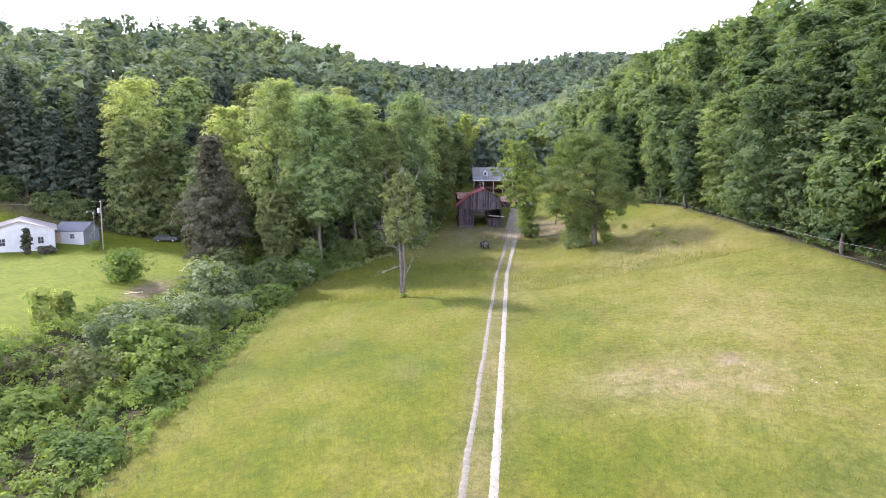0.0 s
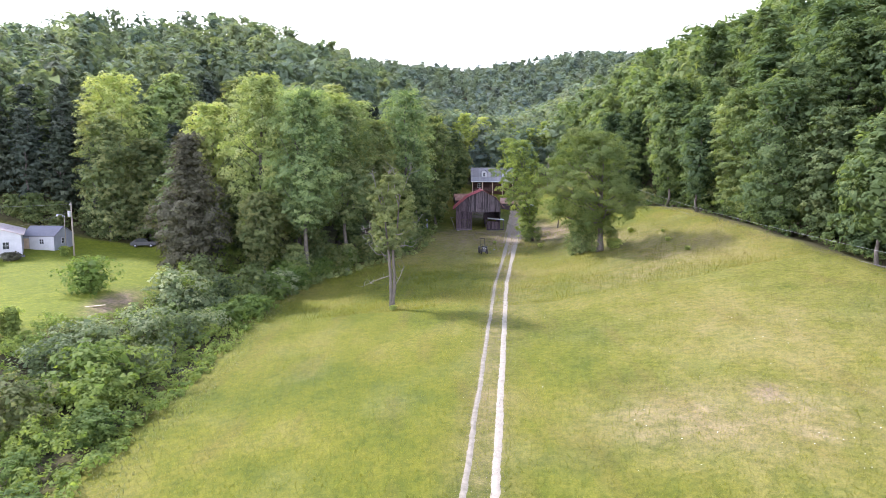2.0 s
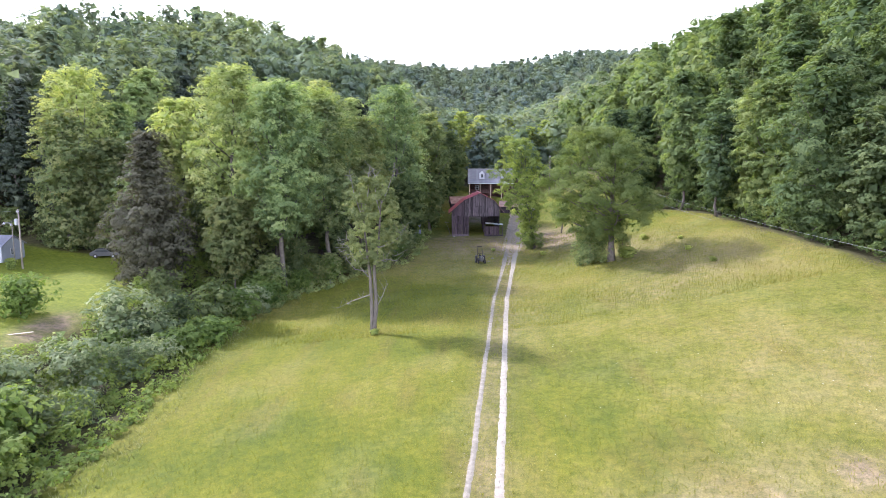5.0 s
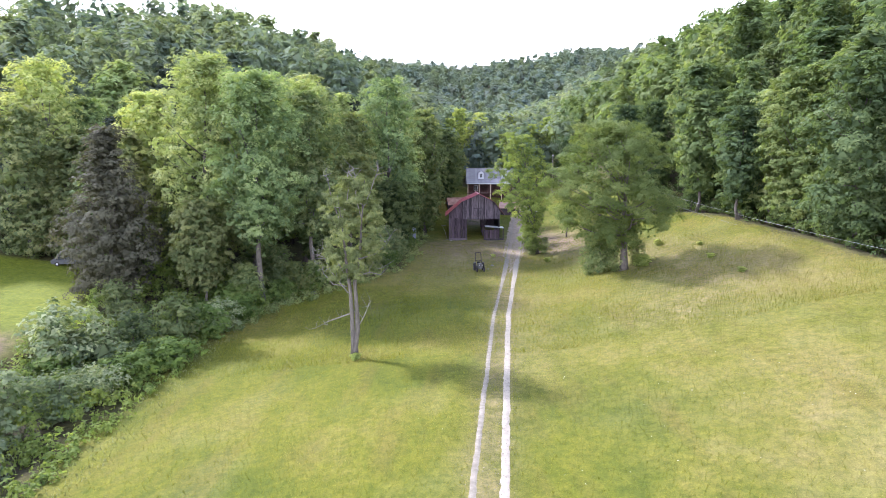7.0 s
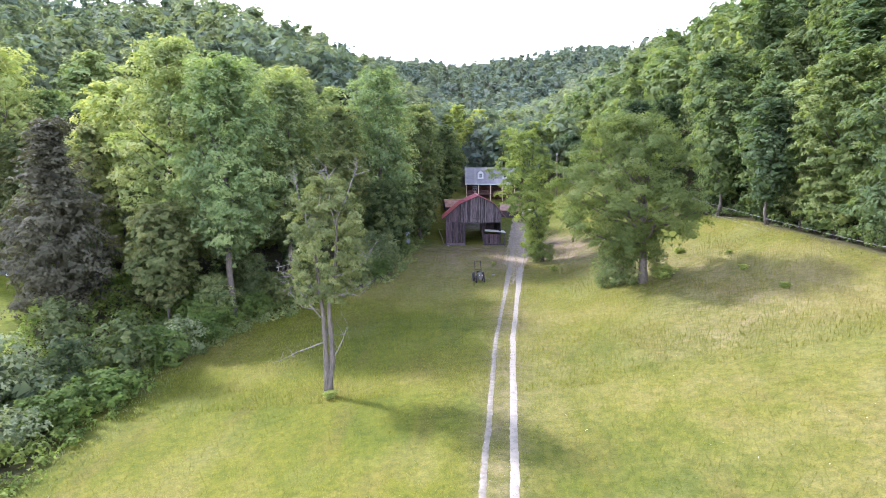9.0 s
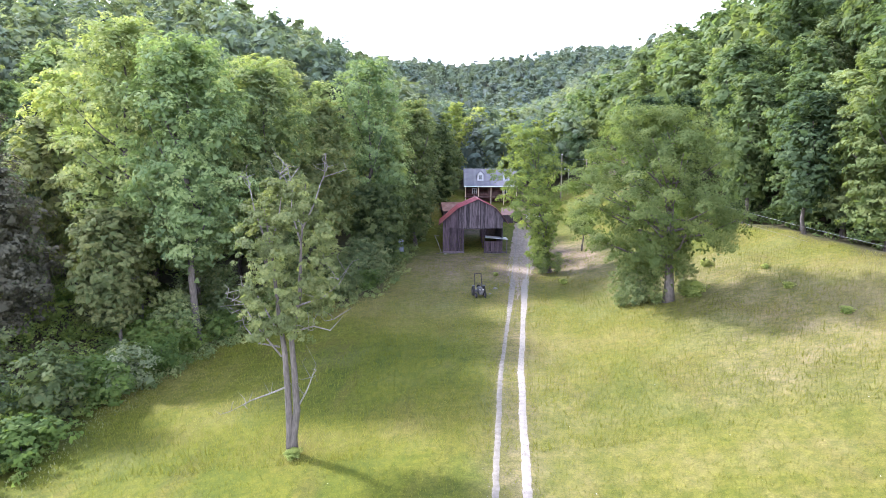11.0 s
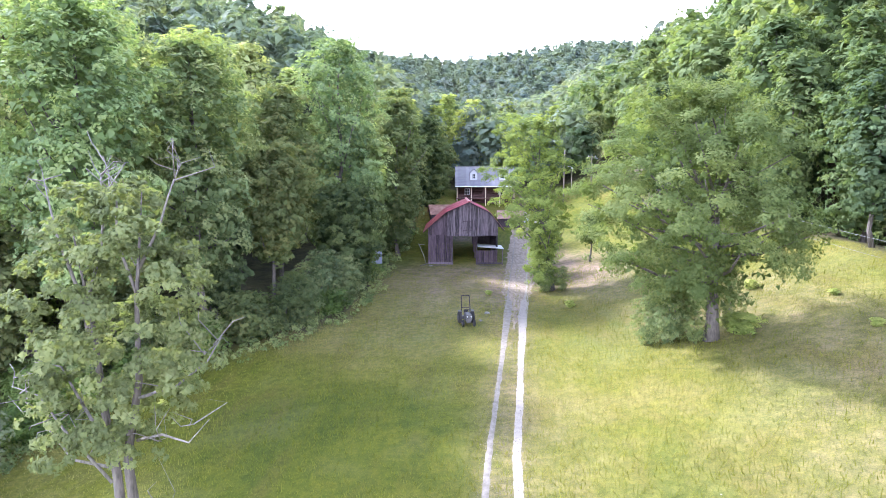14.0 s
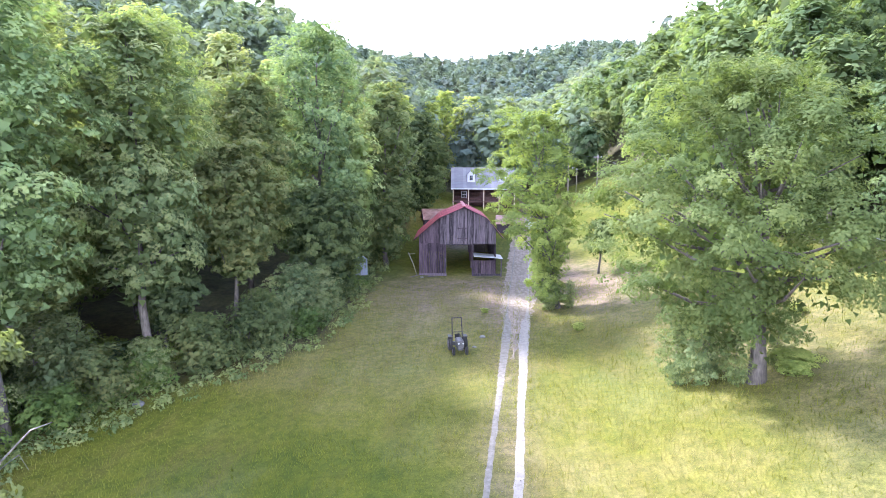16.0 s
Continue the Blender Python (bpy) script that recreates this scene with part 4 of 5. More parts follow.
def barn():
    rng = np.random.default_rng(90)
    ob = thing("barn", "weathered grey plank barn with red tin roof and open aisle", "barn", at=pose(8.4, 154, 2.45))
    prof = [(-6.6, 4.75), (-3.1, 7.8), (0.4, 9.35), (3.6, 7.8), (5.9, 5.0)]
    px, pz = [p[0] for p in prof], [p[1] for p in prof]

    def eaves(x):
        return float(np.interp(x, px, pz)) - 0.12

    def flat(v):
        return lambda x: v

    wall = part("front_wall", Shape().box(-5.75, 4.8, 0.14, 0.2, 4.25, 4.45).mesh("rail", M_BOARD), ob)
    plank_wall(wall, -5.75, -2.1, flat(-0.15), lambda x: min(eaves(x), 4.3), 0.06, 0.05, M_BOARD, rng)
    plank_wall(wall, -5.75, -2.9, flat(4.3), eaves, 0.06, 0.05, M_BOARD, rng)
    plank_wall(wall, -2.9, 4.8, flat(4.15), eaves, -0.02, 0.05, M_BOARD_PALE, rng)
    plank_wall(wall, 1.65, 4.75, flat(-0.1), flat(1.9), 0.05, 0.05, M_BOARD, rng)
    # loft door of paler planks, with battens
    loft = part("loft_door", Shape().box(-0.55, 0.75, -0.10, -0.07, 4.9, 5.0).box(-0.55, 0.75, -0.10, -0.07, 6.3, 6.4).mesh("batten", M_BOARD), ob)
    plank_wall(loft, -0.5, 0.7, flat(4.5), flat(6.5), -0.05, 0.03, M_BOARD_PALE, rng, width=0.24)
    # posts and beam of the aisle
    for x in (-2.15, 1.6, -5.7, 4.75):
        part("post", Shape().box(x - 0.09, x + 0.09, 0.1, 0.28, -0.5, 4.4 if abs(x) < 3 else 5.3).mesh("post", M_BOARD), ob)
    part("beam", Shape().box(-2.3, 1.8, 0.0, 0.2, 4.05, 4.3).mesh("beam", M_BOARD_PALE), ob)
    for x in (-2.15, 1.6):
        for y in (4.7, 9.4, 13.9):
            part("post", Shape().box(x - 0.09, x + 0.09, y - 0.09, y + 0.09, -0.5, 6.5).mesh("post", M_BOARD), ob)
    # leaning door leaf beside the opening
    leaf = part("door", Shape().box(-2.25, -2.05, -0.15, 0.03, -0.05, 2.2).mesh("door", M_BOARD_PALE), ob)
    # low tin roof over the side bay
    tin = Shape()
    tin.prism([(1.75, 2.55), (5.7, 2.25), (5.7, 2.31), (1.75, 2.61)], -0.9, 3.0)
    part("bay_roof", tin.mesh("bay_roof", M_TIN), ob, "pale tin lean-to roof")
    part("post", Shape().box(5.45, 5.6, -0.8, -0.65, -0.5, 2.3).mesh("post", M_BOARD), ob)
    # sides, rear gable with the aisle open
    for x in (-5.8, 4.75):
        side = part("side_wall", Shape().box(x - 0.02, x + 0.02, 0.2, 14, 4.0, 4.15).mesh("rail", M_BOARD), ob)
        s = Shape()
        y = 0.2
        while y < 14:
            w = rng.uniform(0.2, 0.32)
            s.box(x - 0.03 - rng.uniform(0, 0.02), x + 0.03, y + 0.008, min(y + w, 14) - 0.008, -0.5, eaves(x) - rng.uniform(0, 0.06))
            y += w
        part("planking", s.mesh("planking", M_BOARD), side)
    rear = part("rear_wall", Shape().box(-5.75, 4.75, 13.9, 13.98, 4.1, 4.3).mesh("rail", M_BOARD), ob)
    s = Shape()
    x = -5.75
    while x < 4.75:
        w = rng.uniform(0.2, 0.32)
        xe = min(x + w, 4.75)
        s.box(x + 0.008, xe - 0.008, 14.0, 14.05, 4.2 if -2.1 < x < 1.5 else -0.4, min(eaves(x), eaves(xe)))
        x += w
    part("planking", s.mesh("planking", M_BOARD), rear)
    # roof sheets, each its own piece, with standing ribs
    roof = part("roof", Shape().prism([(0.2, 9.36), (0.6, 9.36), (0.62, 9.45), (0.4, 9.51), (0.18, 9.45)], -0.65, 14.4).mesh("ridge_cap", M_REDROOF), ob, "red painted tin roof with rust")
    for (xa, za), (xb, zb) in zip(prof, prof[1:]):
        y = -0.6
        while y < 14.3:
            yb = min(y + 0.95, 14.35)
            sh = Shape()
            j = rng.uniform(-0.02, 0.02)
            dx, dz = xb - xa, zb - za
            ln = math.hypot(dx, dz)
            nx, nz = -dz / ln, dx / ln
            rows = [(y, 0.0), (y + 0.06, 0.035), (y + 0.12, 0.0), ((y + yb) / 2, 0.0), ((y + yb) / 2 + 0.06, 0.025), ((y + yb) / 2 + 0.12, 0.0), (yb + 0.03, 0.0)]
            for yy, hgt in rows:
                for e, (xx, zz) in enumerate(((xa, za + j), (xb, zb))):
                    sh.v.append((xx + nx * hgt, yy, zz + nz * hgt + 0.004 * (yy - y)))
            for i in range(len(rows) - 1):
                sh.f.append((2 * i, 2 * i + 1, 2 * i + 3, 2 * i + 2))
            part("roof_sheet", sh.mesh("roof_sheet", M_REDROOF if rng.uniform() < 0.86 else M_RUST), roof)
            y += 0.95
    # rafters and bare earth floor planks are in the dark of the aisle
    for y in (0.6, 4.7, 9.4, 13.6):
        r = Shape()
        for (xa, za), (xb, zb) in zip(prof, prof[1:]):
            r.prism([(xa, za - 0.22), (xb, zb - 0.22), (xb, zb - 0.08), (xa, za - 0.08)], y, y + 0.1)
        part("rafter", r.mesh("rafter", M_BOARD), ob)
    part("sill", Shape().box(-5.8, -2.0, -0.12, 0.0, -0.3, 0.06).mesh("sill", M_BOARD_PALE), ob)
    part("sill", Shape().box(1.6, 5.5, -0.12, 0.0, -0.3, 0.05).mesh("sill", M_BOARD_PALE), ob)
    return ob


barn()


def gable_shed(name, label, x, y, z, w, d, h, top, wall_mat, roof_mat, turn=0.0, over=0.3):
    """A small building with its ridge along x."""
    ob = thing(name, label, "shed", at=pose(x, y, z, 0, 0, turn))
    s = Shape()
    s.v = [(a, b, c) for a in (-w / 2, w / 2) for b, c in ((0, -0.4), (0, h), (d / 2, top), (d, h), (d, -0.4))]
    s.f = [(0, 1, 2, 3, 4), (9, 8, 7, 6, 5), (0, 5, 6, 1), (4, 3, 8, 9), (0, 4, 9, 5)]
    part("wall", s.mesh("wall", wall_mat), ob)
    k = (top - h) / (d / 2)
    for sign in (0, 1):
        r = Shape()
        ya, za = (-over, h - over * k + 0.03) if sign == 0 else (d + over, h - over * k + 0.03)
        a, b = w / 2 + over, d / 2
        lo, hi = (za, top + 0.03)
        r.v = [(-a, ya, lo), (a, ya, lo), (a, b, hi), (-a, b, hi), (-a, ya, lo + 0.1), (a, ya, lo + 0.1), (a, b, hi + 0.1), (-a, b, hi + 0.1)]
        r.f = [(0, 1, 2, 3), (7, 6, 5, 4), (0, 4, 5, 1), (1, 5, 6, 2), (3, 7, 4, 0)]
        part("roof", r.mesh("roof", roof_mat), ob)
    return ob


def window_part(parent, x, y, z, w, h, axis="y", arched=False, white=None):
    """A framed window on a wall that faces -y, or +x when axis is x."""
    frame_mat = white or M_WHITE
    m = Matrix.Translation((x, y, z)) @ (pose(0, 0, 0, 0, 0, 90) if axis == "x" else Matrix.Identity(4))
    win = part("window", Shape().box(-w / 2, w / 2, -0.02, 0.02, 0, h).mesh("pane", M_GLASS), parent, at=m)
    f = Shape()
    t = 0.09
    for b in ((-w / 2 - t, -w / 2, 0 - t, h + t), (w / 2, w / 2 + t, 0 - t, h + t), (-w / 2, w / 2, -t, 0), (-w / 2, w / 2, h, h + t)):
        f.box(b[0], b[1], -0.07, 0.0, b[2], b[3])
    f.box(-0.025, 0.025, -0.05, -0.021, 0, h).box(-w / 2, w / 2, -0.05, -0.021, h * 0.5 - 0.025, h * 0.5 + 0.025)
    if arched:
        k = 8
        pts = [(w / 2 * math.cos(math.pi * i / k), h + t + w / 2 * math.sin(math.pi * i / k)) for i in range(k + 1)]
        for (xa, za), (xb, zb) in zip(pts, pts[1:]):
            f.prism([(xa * 0.99, za), (xb * 0.99, zb), (xb * 1.22, zb + 0.02), (xa * 1.22, za + 0.02)], -0.07, 0.0)
        part("fanlight", Shape().prism(pts, -0.02, 0.02).mesh("fanlight", M_GLASS), win)
    part("frame", f.mesh("frame", frame_mat), win)
    return win


# ---- the log house up the slope ----


def house():
    rng = np.random.default_rng(33)
    ob = thing("house", "red-brown log house with grey metal roof, dormers and porch", "house", at=pose(13.7, 190, 10.25))
    wall = part("wall", Shape().box(-5.7, 5.7, 1.75, 8.6, -1.6, 3.3).mesh("wall", M_DARK), ob)
    for i in range(17):
        z = -1.4 + i * 0.28
        s = Shape().tube([(-6.0, 1.72, z), (6.0, 1.72, z)], [0.145, 0.145], 8)
        part("log", s.mesh("log", M_LOG, True), wall)
    s = Shape()
    s.v = [(x, y, z) for x in (-5.75, 5.75) for y, z in ((1.7, 3.2), (3.7, 7.1), (8.6, 3.2))]
    s.f = [(0, 1, 2), (5, 4, 3)]
    part("gable", s.mesh("gable", M_LOG), ob)
    # porch
    part("porch_floor", Shape().box(-6.2, 6.2, -0.9, 1.7, 0.55, 0.75).mesh("porch_floor", M_LOG), ob)
    for x in (-6.0, -3.0, 0.0, 3.0, 6.0):
        part("porch_post", Shape().box(x - 0.09, x + 0.09, -0.85, -0.67, -1.5, 3.2).mesh("porch_post", M_TAN), ob)
    rail = part("railing", Shape().box(-6.0, 6.0, -0.8, -0.72, 1.55, 1.63).box(-6.0, 6.0, -0.8, -0.72, 0.85, 0.92).mesh("railing", M_LOG), ob)
    s = Shape()
    for i in range(60):
        x = -5.9 + i * 0.2
        s.box(x, x + 0.04, -0.78, -0.74, 0.9, 1.58)
    part("balusters", s.mesh("balusters", M_LOG), rail)
    s = Shape().box(-6.2, 6.2, -1.0, -0.85, 3.05, 3.3)
    part("porch_beam", s.mesh("porch_beam", M_LOG), ob)
    window_part(ob, -3.8, 1.56, 1.4, 0.9, 1.2)
    window_part(ob, 3.4, 1.56, 1.4, 0.9, 1.2)
    part("door", Shape().box(-0.5, 0.5, 1.5, 1.6, 0.75, 2.8).mesh("door", M_LOG), ob, "dark brown front door")
    # roof in upright panels: shallow over the porch, steeper above
    roof = part("roof", Shape().box(-6.5, 6.5, 3.6, 3.8, 7.3, 7.42).mesh("ridge_cap", M_GREYROOF), ob, "grey standing-seam metal roof")
    x = -6.4
    while x < 6.35:
        xe = min(x + 0.6, 6.4)
        for line in (((-1.35, 3.25), (1.6, 4.55), (3.7, 7.3)), ((9.4, 3.2), (3.7, 7.3))):
            sh = Shape()
            for (ya, za), (yb, zb) in zip(line, line[1:]):
                sh.face((x, ya, za), (xe, ya, za), (xe, yb, zb), (x, yb, zb))
                sh.face((xe - 0.03, ya, za + 0.045), (xe + 0.01, ya, za + 0.045), (xe + 0.01, yb, zb + 0.045), (xe - 0.03, yb, zb + 0.045))
                sh.face((xe - 0.03, ya, za), (xe - 0.03, ya, za + 0.045), (xe - 0.03, yb, zb + 0.045), (xe - 0.03, yb, zb))
            part("roof_panel", sh.mesh("roof_panel", M_GREYROOF), roof)
        x += 0.6
    part("fascia", Shape().box(-6.45, 6.45, -1.4, -1.33, 3.08, 3.26).mesh("fascia", M_TIN), ob, "pale gutter edge")
    for x in (-2.4, 3.8):
        d = part("dormer", Shape().prism([(x - 0.75, 4.3), (x + 0.75, 4.3), (x + 0.75, 6.0), (x, 6.75), (x - 0.75, 6.0)], 1.5, 3.4).mesh("dormer", M_WHITE), ob, "white dormer with dark gabled roof")
        r = Shape()
        for sg in (-1, 1):
            r.prism([(x, 6.78), (x + sg * 1.02, 5.82), (x + sg * 1.02, 5.92), (x, 6.9)], 1.15, 3.6)
        part("dormer_roof", r.mesh("dormer_roof", M_SHINGLE), d)
        window_part(d, x, 1.47, 4.85, 0.55, 0.9)
    return ob


house()
gable_shed("shed", "low outbuilding with a rusty brown tin roof behind the barn", 5.4, 174.5, 6.2, 5.5, 5, 2.4, 3.9, M_BOARD, M_RUST, 8)
gable_shed("shed", "low outbuilding with a rusty brown tin roof on the slope", 17.6, 176.5, 5.6, 4.5, 4, 2.1, 3.3, M_BOARD, M_RUST, -4)

# pale metal box trailer half hidden under the trees
box_trailer = thing("trailer", "pale blue-grey metal box trailer under the trees", "trailer", at=pose(-5.3, 151, float(land(-5.3, 151)), 0, 0, 18))
part("body", Shape().box(-1.5, 1.1, 0, 4.2, 0.55, 2.75).mesh("body", simple_material("pale_blue_metal", (0.16, 0.185, 0.23), (0.26, 0.29, 0.34), 1.2, 0.5, 0.2)), box_trailer)
s = Shape()
for k in range(8):
    s.box(-1.45 + k * 0.31, -1.41 + k * 0.31, -0.03, 0.0, 0.6, 2.7)
part("ribs", s.mesh("ribs", M_GREYROOF), box_trailer)


def wheel(parent, x, y, z, r, w, name="wheel"):
    s = Shape()
    k = 16
    rings = [(-w / 2, r * 0.86), (-w / 2 + w * 0.15, r), (w / 2 - w * 0.15, r), (w / 2, r * 0.86)]
    for xx, rr in rings:
        s.v += [(xx, rr * math.cos(2 * math.pi * i / k), rr * math.sin(2 * math.pi * i / k)) for i in range(k)]
    for a in range(3):
        for i in range(k):
            j = (i + 1) % k
            s.f.append((a * k + i, a * k + j, (a + 1) * k + j, (a + 1) * k + i))
    s.f += [tuple(reversed(range(k))), tuple(range(3 * k, 4 * k))]
    wob = part(name, s.mesh("tyre", M_DARK, False), parent, at=pose(x, y, z))
    hub = Shape().tube([(-w / 2 - 0.02, 0, 0), (w / 2 + 0.02, 0, 0)], [r * 0.5, r * 0.5], 12)
    part("rim", hub.mesh("rim", M_BOARD_PALE if r > 0.34 else M_STEEL), wob)
    return wob


for x in (-1.4, 1.0):
    wheel(box_trailer, x, 2.2, 0.36, 0.36, 0.2)


# ---- small old tractor parked in the grass ----
def tractor():
    x, y = 7.4, 123.9
    ob = thing("tractor", "small old grey tractor with a roll bar in tall grass", "tractor", at=pose(x, y, float(land(x, y)), 0, 0, 8))
    iron = simple_material("worn_dark_iron", (0.03, 0.03, 0.033), (0.10, 0.095, 0.095), 3.0, 0.7, 0.1)
    part("hood", Shape().prism([(-0.3, 0.75), (0.3, 0.75), (0.3, 1.2), (0.2, 1.3), (-0.2, 1.3), (-0.3, 1.2)], -1.5, -0.2).mesh("hood", iron), ob)
    part("grille", Shape().box(-0.27, 0.27, -1.56, -1.5, 0.72, 1.22).mesh("grille", iron), ob)
    for sx in (-0.2, 0.2):
        part("headlight", Shape().tube([(sx, -1.64, 1.12), (sx, -1.56, 1.12)], [0.075, 0.06], 10).mesh("headlight", M_STEEL), ob)
    part("chassis", Shape().box(-0.22, 0.22, -1.4, 0.6, 0.45, 0.78).box(-0.55, 0.55, 0.1, 0.45, 0.5, 0.8).mesh("chassis", iron), ob)
    for sx in (-0.68, 0.68):
        wheel(ob, sx, 0.3, 0.62, 0.62, 0.32)
        part("fender", Shape().prism([(sx - 0.17, 1.3), (sx + 0.17, 1.3), (sx + 0.17, 1.34), (sx - 0.17, 1.34)], -0.1, 0.7).mesh("fender", iron), ob)
        wheel(ob, sx * 0.85, -1.25, 0.36, 0.36, 0.2)
    part("seat", Shape().box(-0.22, 0.22, 0.1, 0.5, 1.0, 1.08).box(-0.22, 0.22, 0.46, 0.54, 1.05, 1.4).mesh("seat", M_DARK), ob)
    wheel_rim = Shape()
    ring = [(0.2 * math.cos(a * math.pi / 6), -0.12 + 0.07 * math.sin(a * math.pi / 6), 1.42 + 0.19 * math.sin(a * math.pi / 6)) for a in range(13)]
    wheel_rim.tube(ring, [0.018] * 13, 5).tube([(0, -0.3, 1.2), (0, -0.12, 1.42)], [0.02, 0.02], 5)
    part("steering_wheel", wheel_rim.mesh("steering_wheel", M_DARK), ob)
    part("exhaust", Shape().tube([(0.12, -0.9, 1.28), (0.12, -0.9, 1.85)], [0.03, 0.03], 7).mesh("exhaust", iron), ob)
    bar = Shape()
    for sx in (-0.46, 0.46):
        bar.tube([(sx, 0.45, 0.7), (sx, 0.5, 1.5), (sx * 0.92, 0.9, 2.8)], [0.045, 0.045, 0.045], 6)
    bar.tube([(-0.45, 0.9, 2.8), (0.45, 0.9, 2.8)], [0.045, 0.045], 6).tube([(-0.46, 0.5, 1.6), (0.46, 0.5, 1.6)], [0.035, 0.035], 6)
    part("roll_bar", bar.mesh("roll_bar", M_BOARD_PALE), ob, "dull grey roll bar")
    return ob


tractor()


# ---- white car by the house ----
def car(label, x, y, turn, paint):
    ob = thing("car", label, "car", at=pose(x, y, float(land(x, y)), 0, 0, turn))
    body = Shape()
    outline = [(-2.2, 0.35), (2.2, 0.35), (2.25, 0.75), (1.9, 0.95), (1.0, 1.0), (0.45, 1.45), (-1.2, 1.5), (-1.95, 1.05), (-2.25, 0.9)]
    body.prism(outline, -0.85, 0.85)
    part("body", body.mesh("body", paint), ob)
    for sy in (-0.87, 0.84):
        part("window", Shape().prism([(-1.5, 1.02), (0.8, 1.02), (0.4, 1.38), (-1.15, 1.42)], sy, sy + 0.03).mesh("window", M_GLASS), ob)
    part("windscreen", Shape().face((0.5, -0.7, 1.46), (0.5, 0.7, 1.46), (1.04, 0.7, 1.03), (1.04, -0.7, 1.03)).mesh("windscreen", M_GLASS), ob)
    for sx in (-1.35, 1.35):
        for sy in (-0.8, 0.8):
            wo = wheel(ob, 0, 0, 0, 0.33, 0.2)
            wo.matrix_basis = pose(sx, sy, 0.33, 0, 0, 90)
    return ob


car("white car parked at the top of the drive", 22.6, 178, 35, simple_material("white_paint", (0.5, 0.5, 0.51), (0.58, 0.58, 0.59), 0.6, 0.25, 0, 0.0))
car("dark grey car parked under the trees behind the lawn", -56.5, 120.4, 12, simple_material("grey_paint", (0.03, 0.031, 0.034), (0.06, 0.061, 0.065), 0.6, 0.6, 0, 0.0))

# ---- poles and wires ----


def utility_pole(x, y, h, label, transformer=False, arm=0.0, r=0.15, lamp=False):
    ob = thing("utility_pole", label, "utility pole", "poles", at=pose(x, y, float(land(x, y))))
    part("pole", Shape().tube([(0, 0, -0.6), (0.02, 0, h * 0.5), (0.05, 0, h)], [r, r * 0.85, r * 0.68], 10).mesh("pole", M_POLE, True), ob)
    if arm:
        part("crossarm", Shape().box(-arm / 2, arm / 2, -0.13, -0.02, h - 0.6, h - 0.46).mesh("crossarm", M_POLE), ob)
    for k in ((-0.12, 0.12) if not arm else (-arm / 2 + 0.1, 0, arm / 2 - 0.1)):
        part("insulator", Shape().tube([(k, -0.07, h - 0.46), (k, -0.07, h - 0.2)], [0.07, 0.04], 8).mesh("insulator", M_STEEL), ob)
    if transformer:
        part("transformer", Shape().tube([(-0.35, 0, h - 2.4), (-0.35, 0, h - 2.3), (-0.35, 0, h - 1.5), (-0.35, 0, h - 1.42)], [0.2, 0.25, 0.25, 0.15], 12).mesh("transformer", M_STEEL), ob, "grey transformer can")
    if lamp:
        part("lamp_arm", Shape().tube([(0, 0, h - 0.2), (-0.5, -0.2, h), (-0.9, -0.3, h)], [0.03, 0.03, 0.03], 6).mesh("lamp_arm", M_STEEL), ob)
        part("lamp_head", Shape().tube([(-0.9, -0.3, h + 0.05), (-0.95, -0.3, h - 0.1), (-1.0, -0.3, h - 0.2)], [0.08, 0.16, 0.14], 10).mesh("lamp_head", M_WHITE), ob)
    return ob


def wire(a, b, sag, r=0.015, label="thin power wire hanging between poles"):
    pts = []
    for i in range(25):
        f = i / 24
        pts.append((a[0] + (b[0] - a[0]) * f, a[1] + (b[1] - a[1]) * f, a[2] + (b[2] - a[2]) * f - sag * 4 * f * (1 - f)))
    tagged(new("power_wire", Shape().tube(pts, [r] * 25, 4).mesh("power_wire", M_WIRE)), label, "wire", "power wires")


utility_pole(-62.6, 109, 9.0, "grey wooden utility pole with a transformer on the lawn", True)
utility_pole(-65.2, 111, 6.6, "thin wooden yard-light pole on the lawn", False, 0, 0.08, True)
utility_pole(30.3, 190, 11.3, "tall wooden utility pole on the grassy slope")
utility_pole(38.5, 200, 7.5, "wooden utility pole with a crossarm on the grassy slope", False, 1.8)
utility_pole(33.2, 196, 6.5, "thin pale yard-light pole on the grassy slope", False, 0, 0.07, True)
wire((-62.6, 109, 10.4), (-120, 118, 9.5), 0.7)
wire((-62.6, 109, 9.2), (-72, 106, 6.4), 0.3)
wire((30.3, 190, land(30.3, 190) + 11), (38.5, 200, land(38.5, 200) + 7.2), 0.5)
for dz, dx in ((0.0, 0.0), (-1.6, 0.2)):
    wire((38.5, 199.9, land(38.5, 200) + 7.1 + dz), (51 + dx, 40, 6.8 + dz), 3.2, 0.014)

# ---- the neighbour's place ----


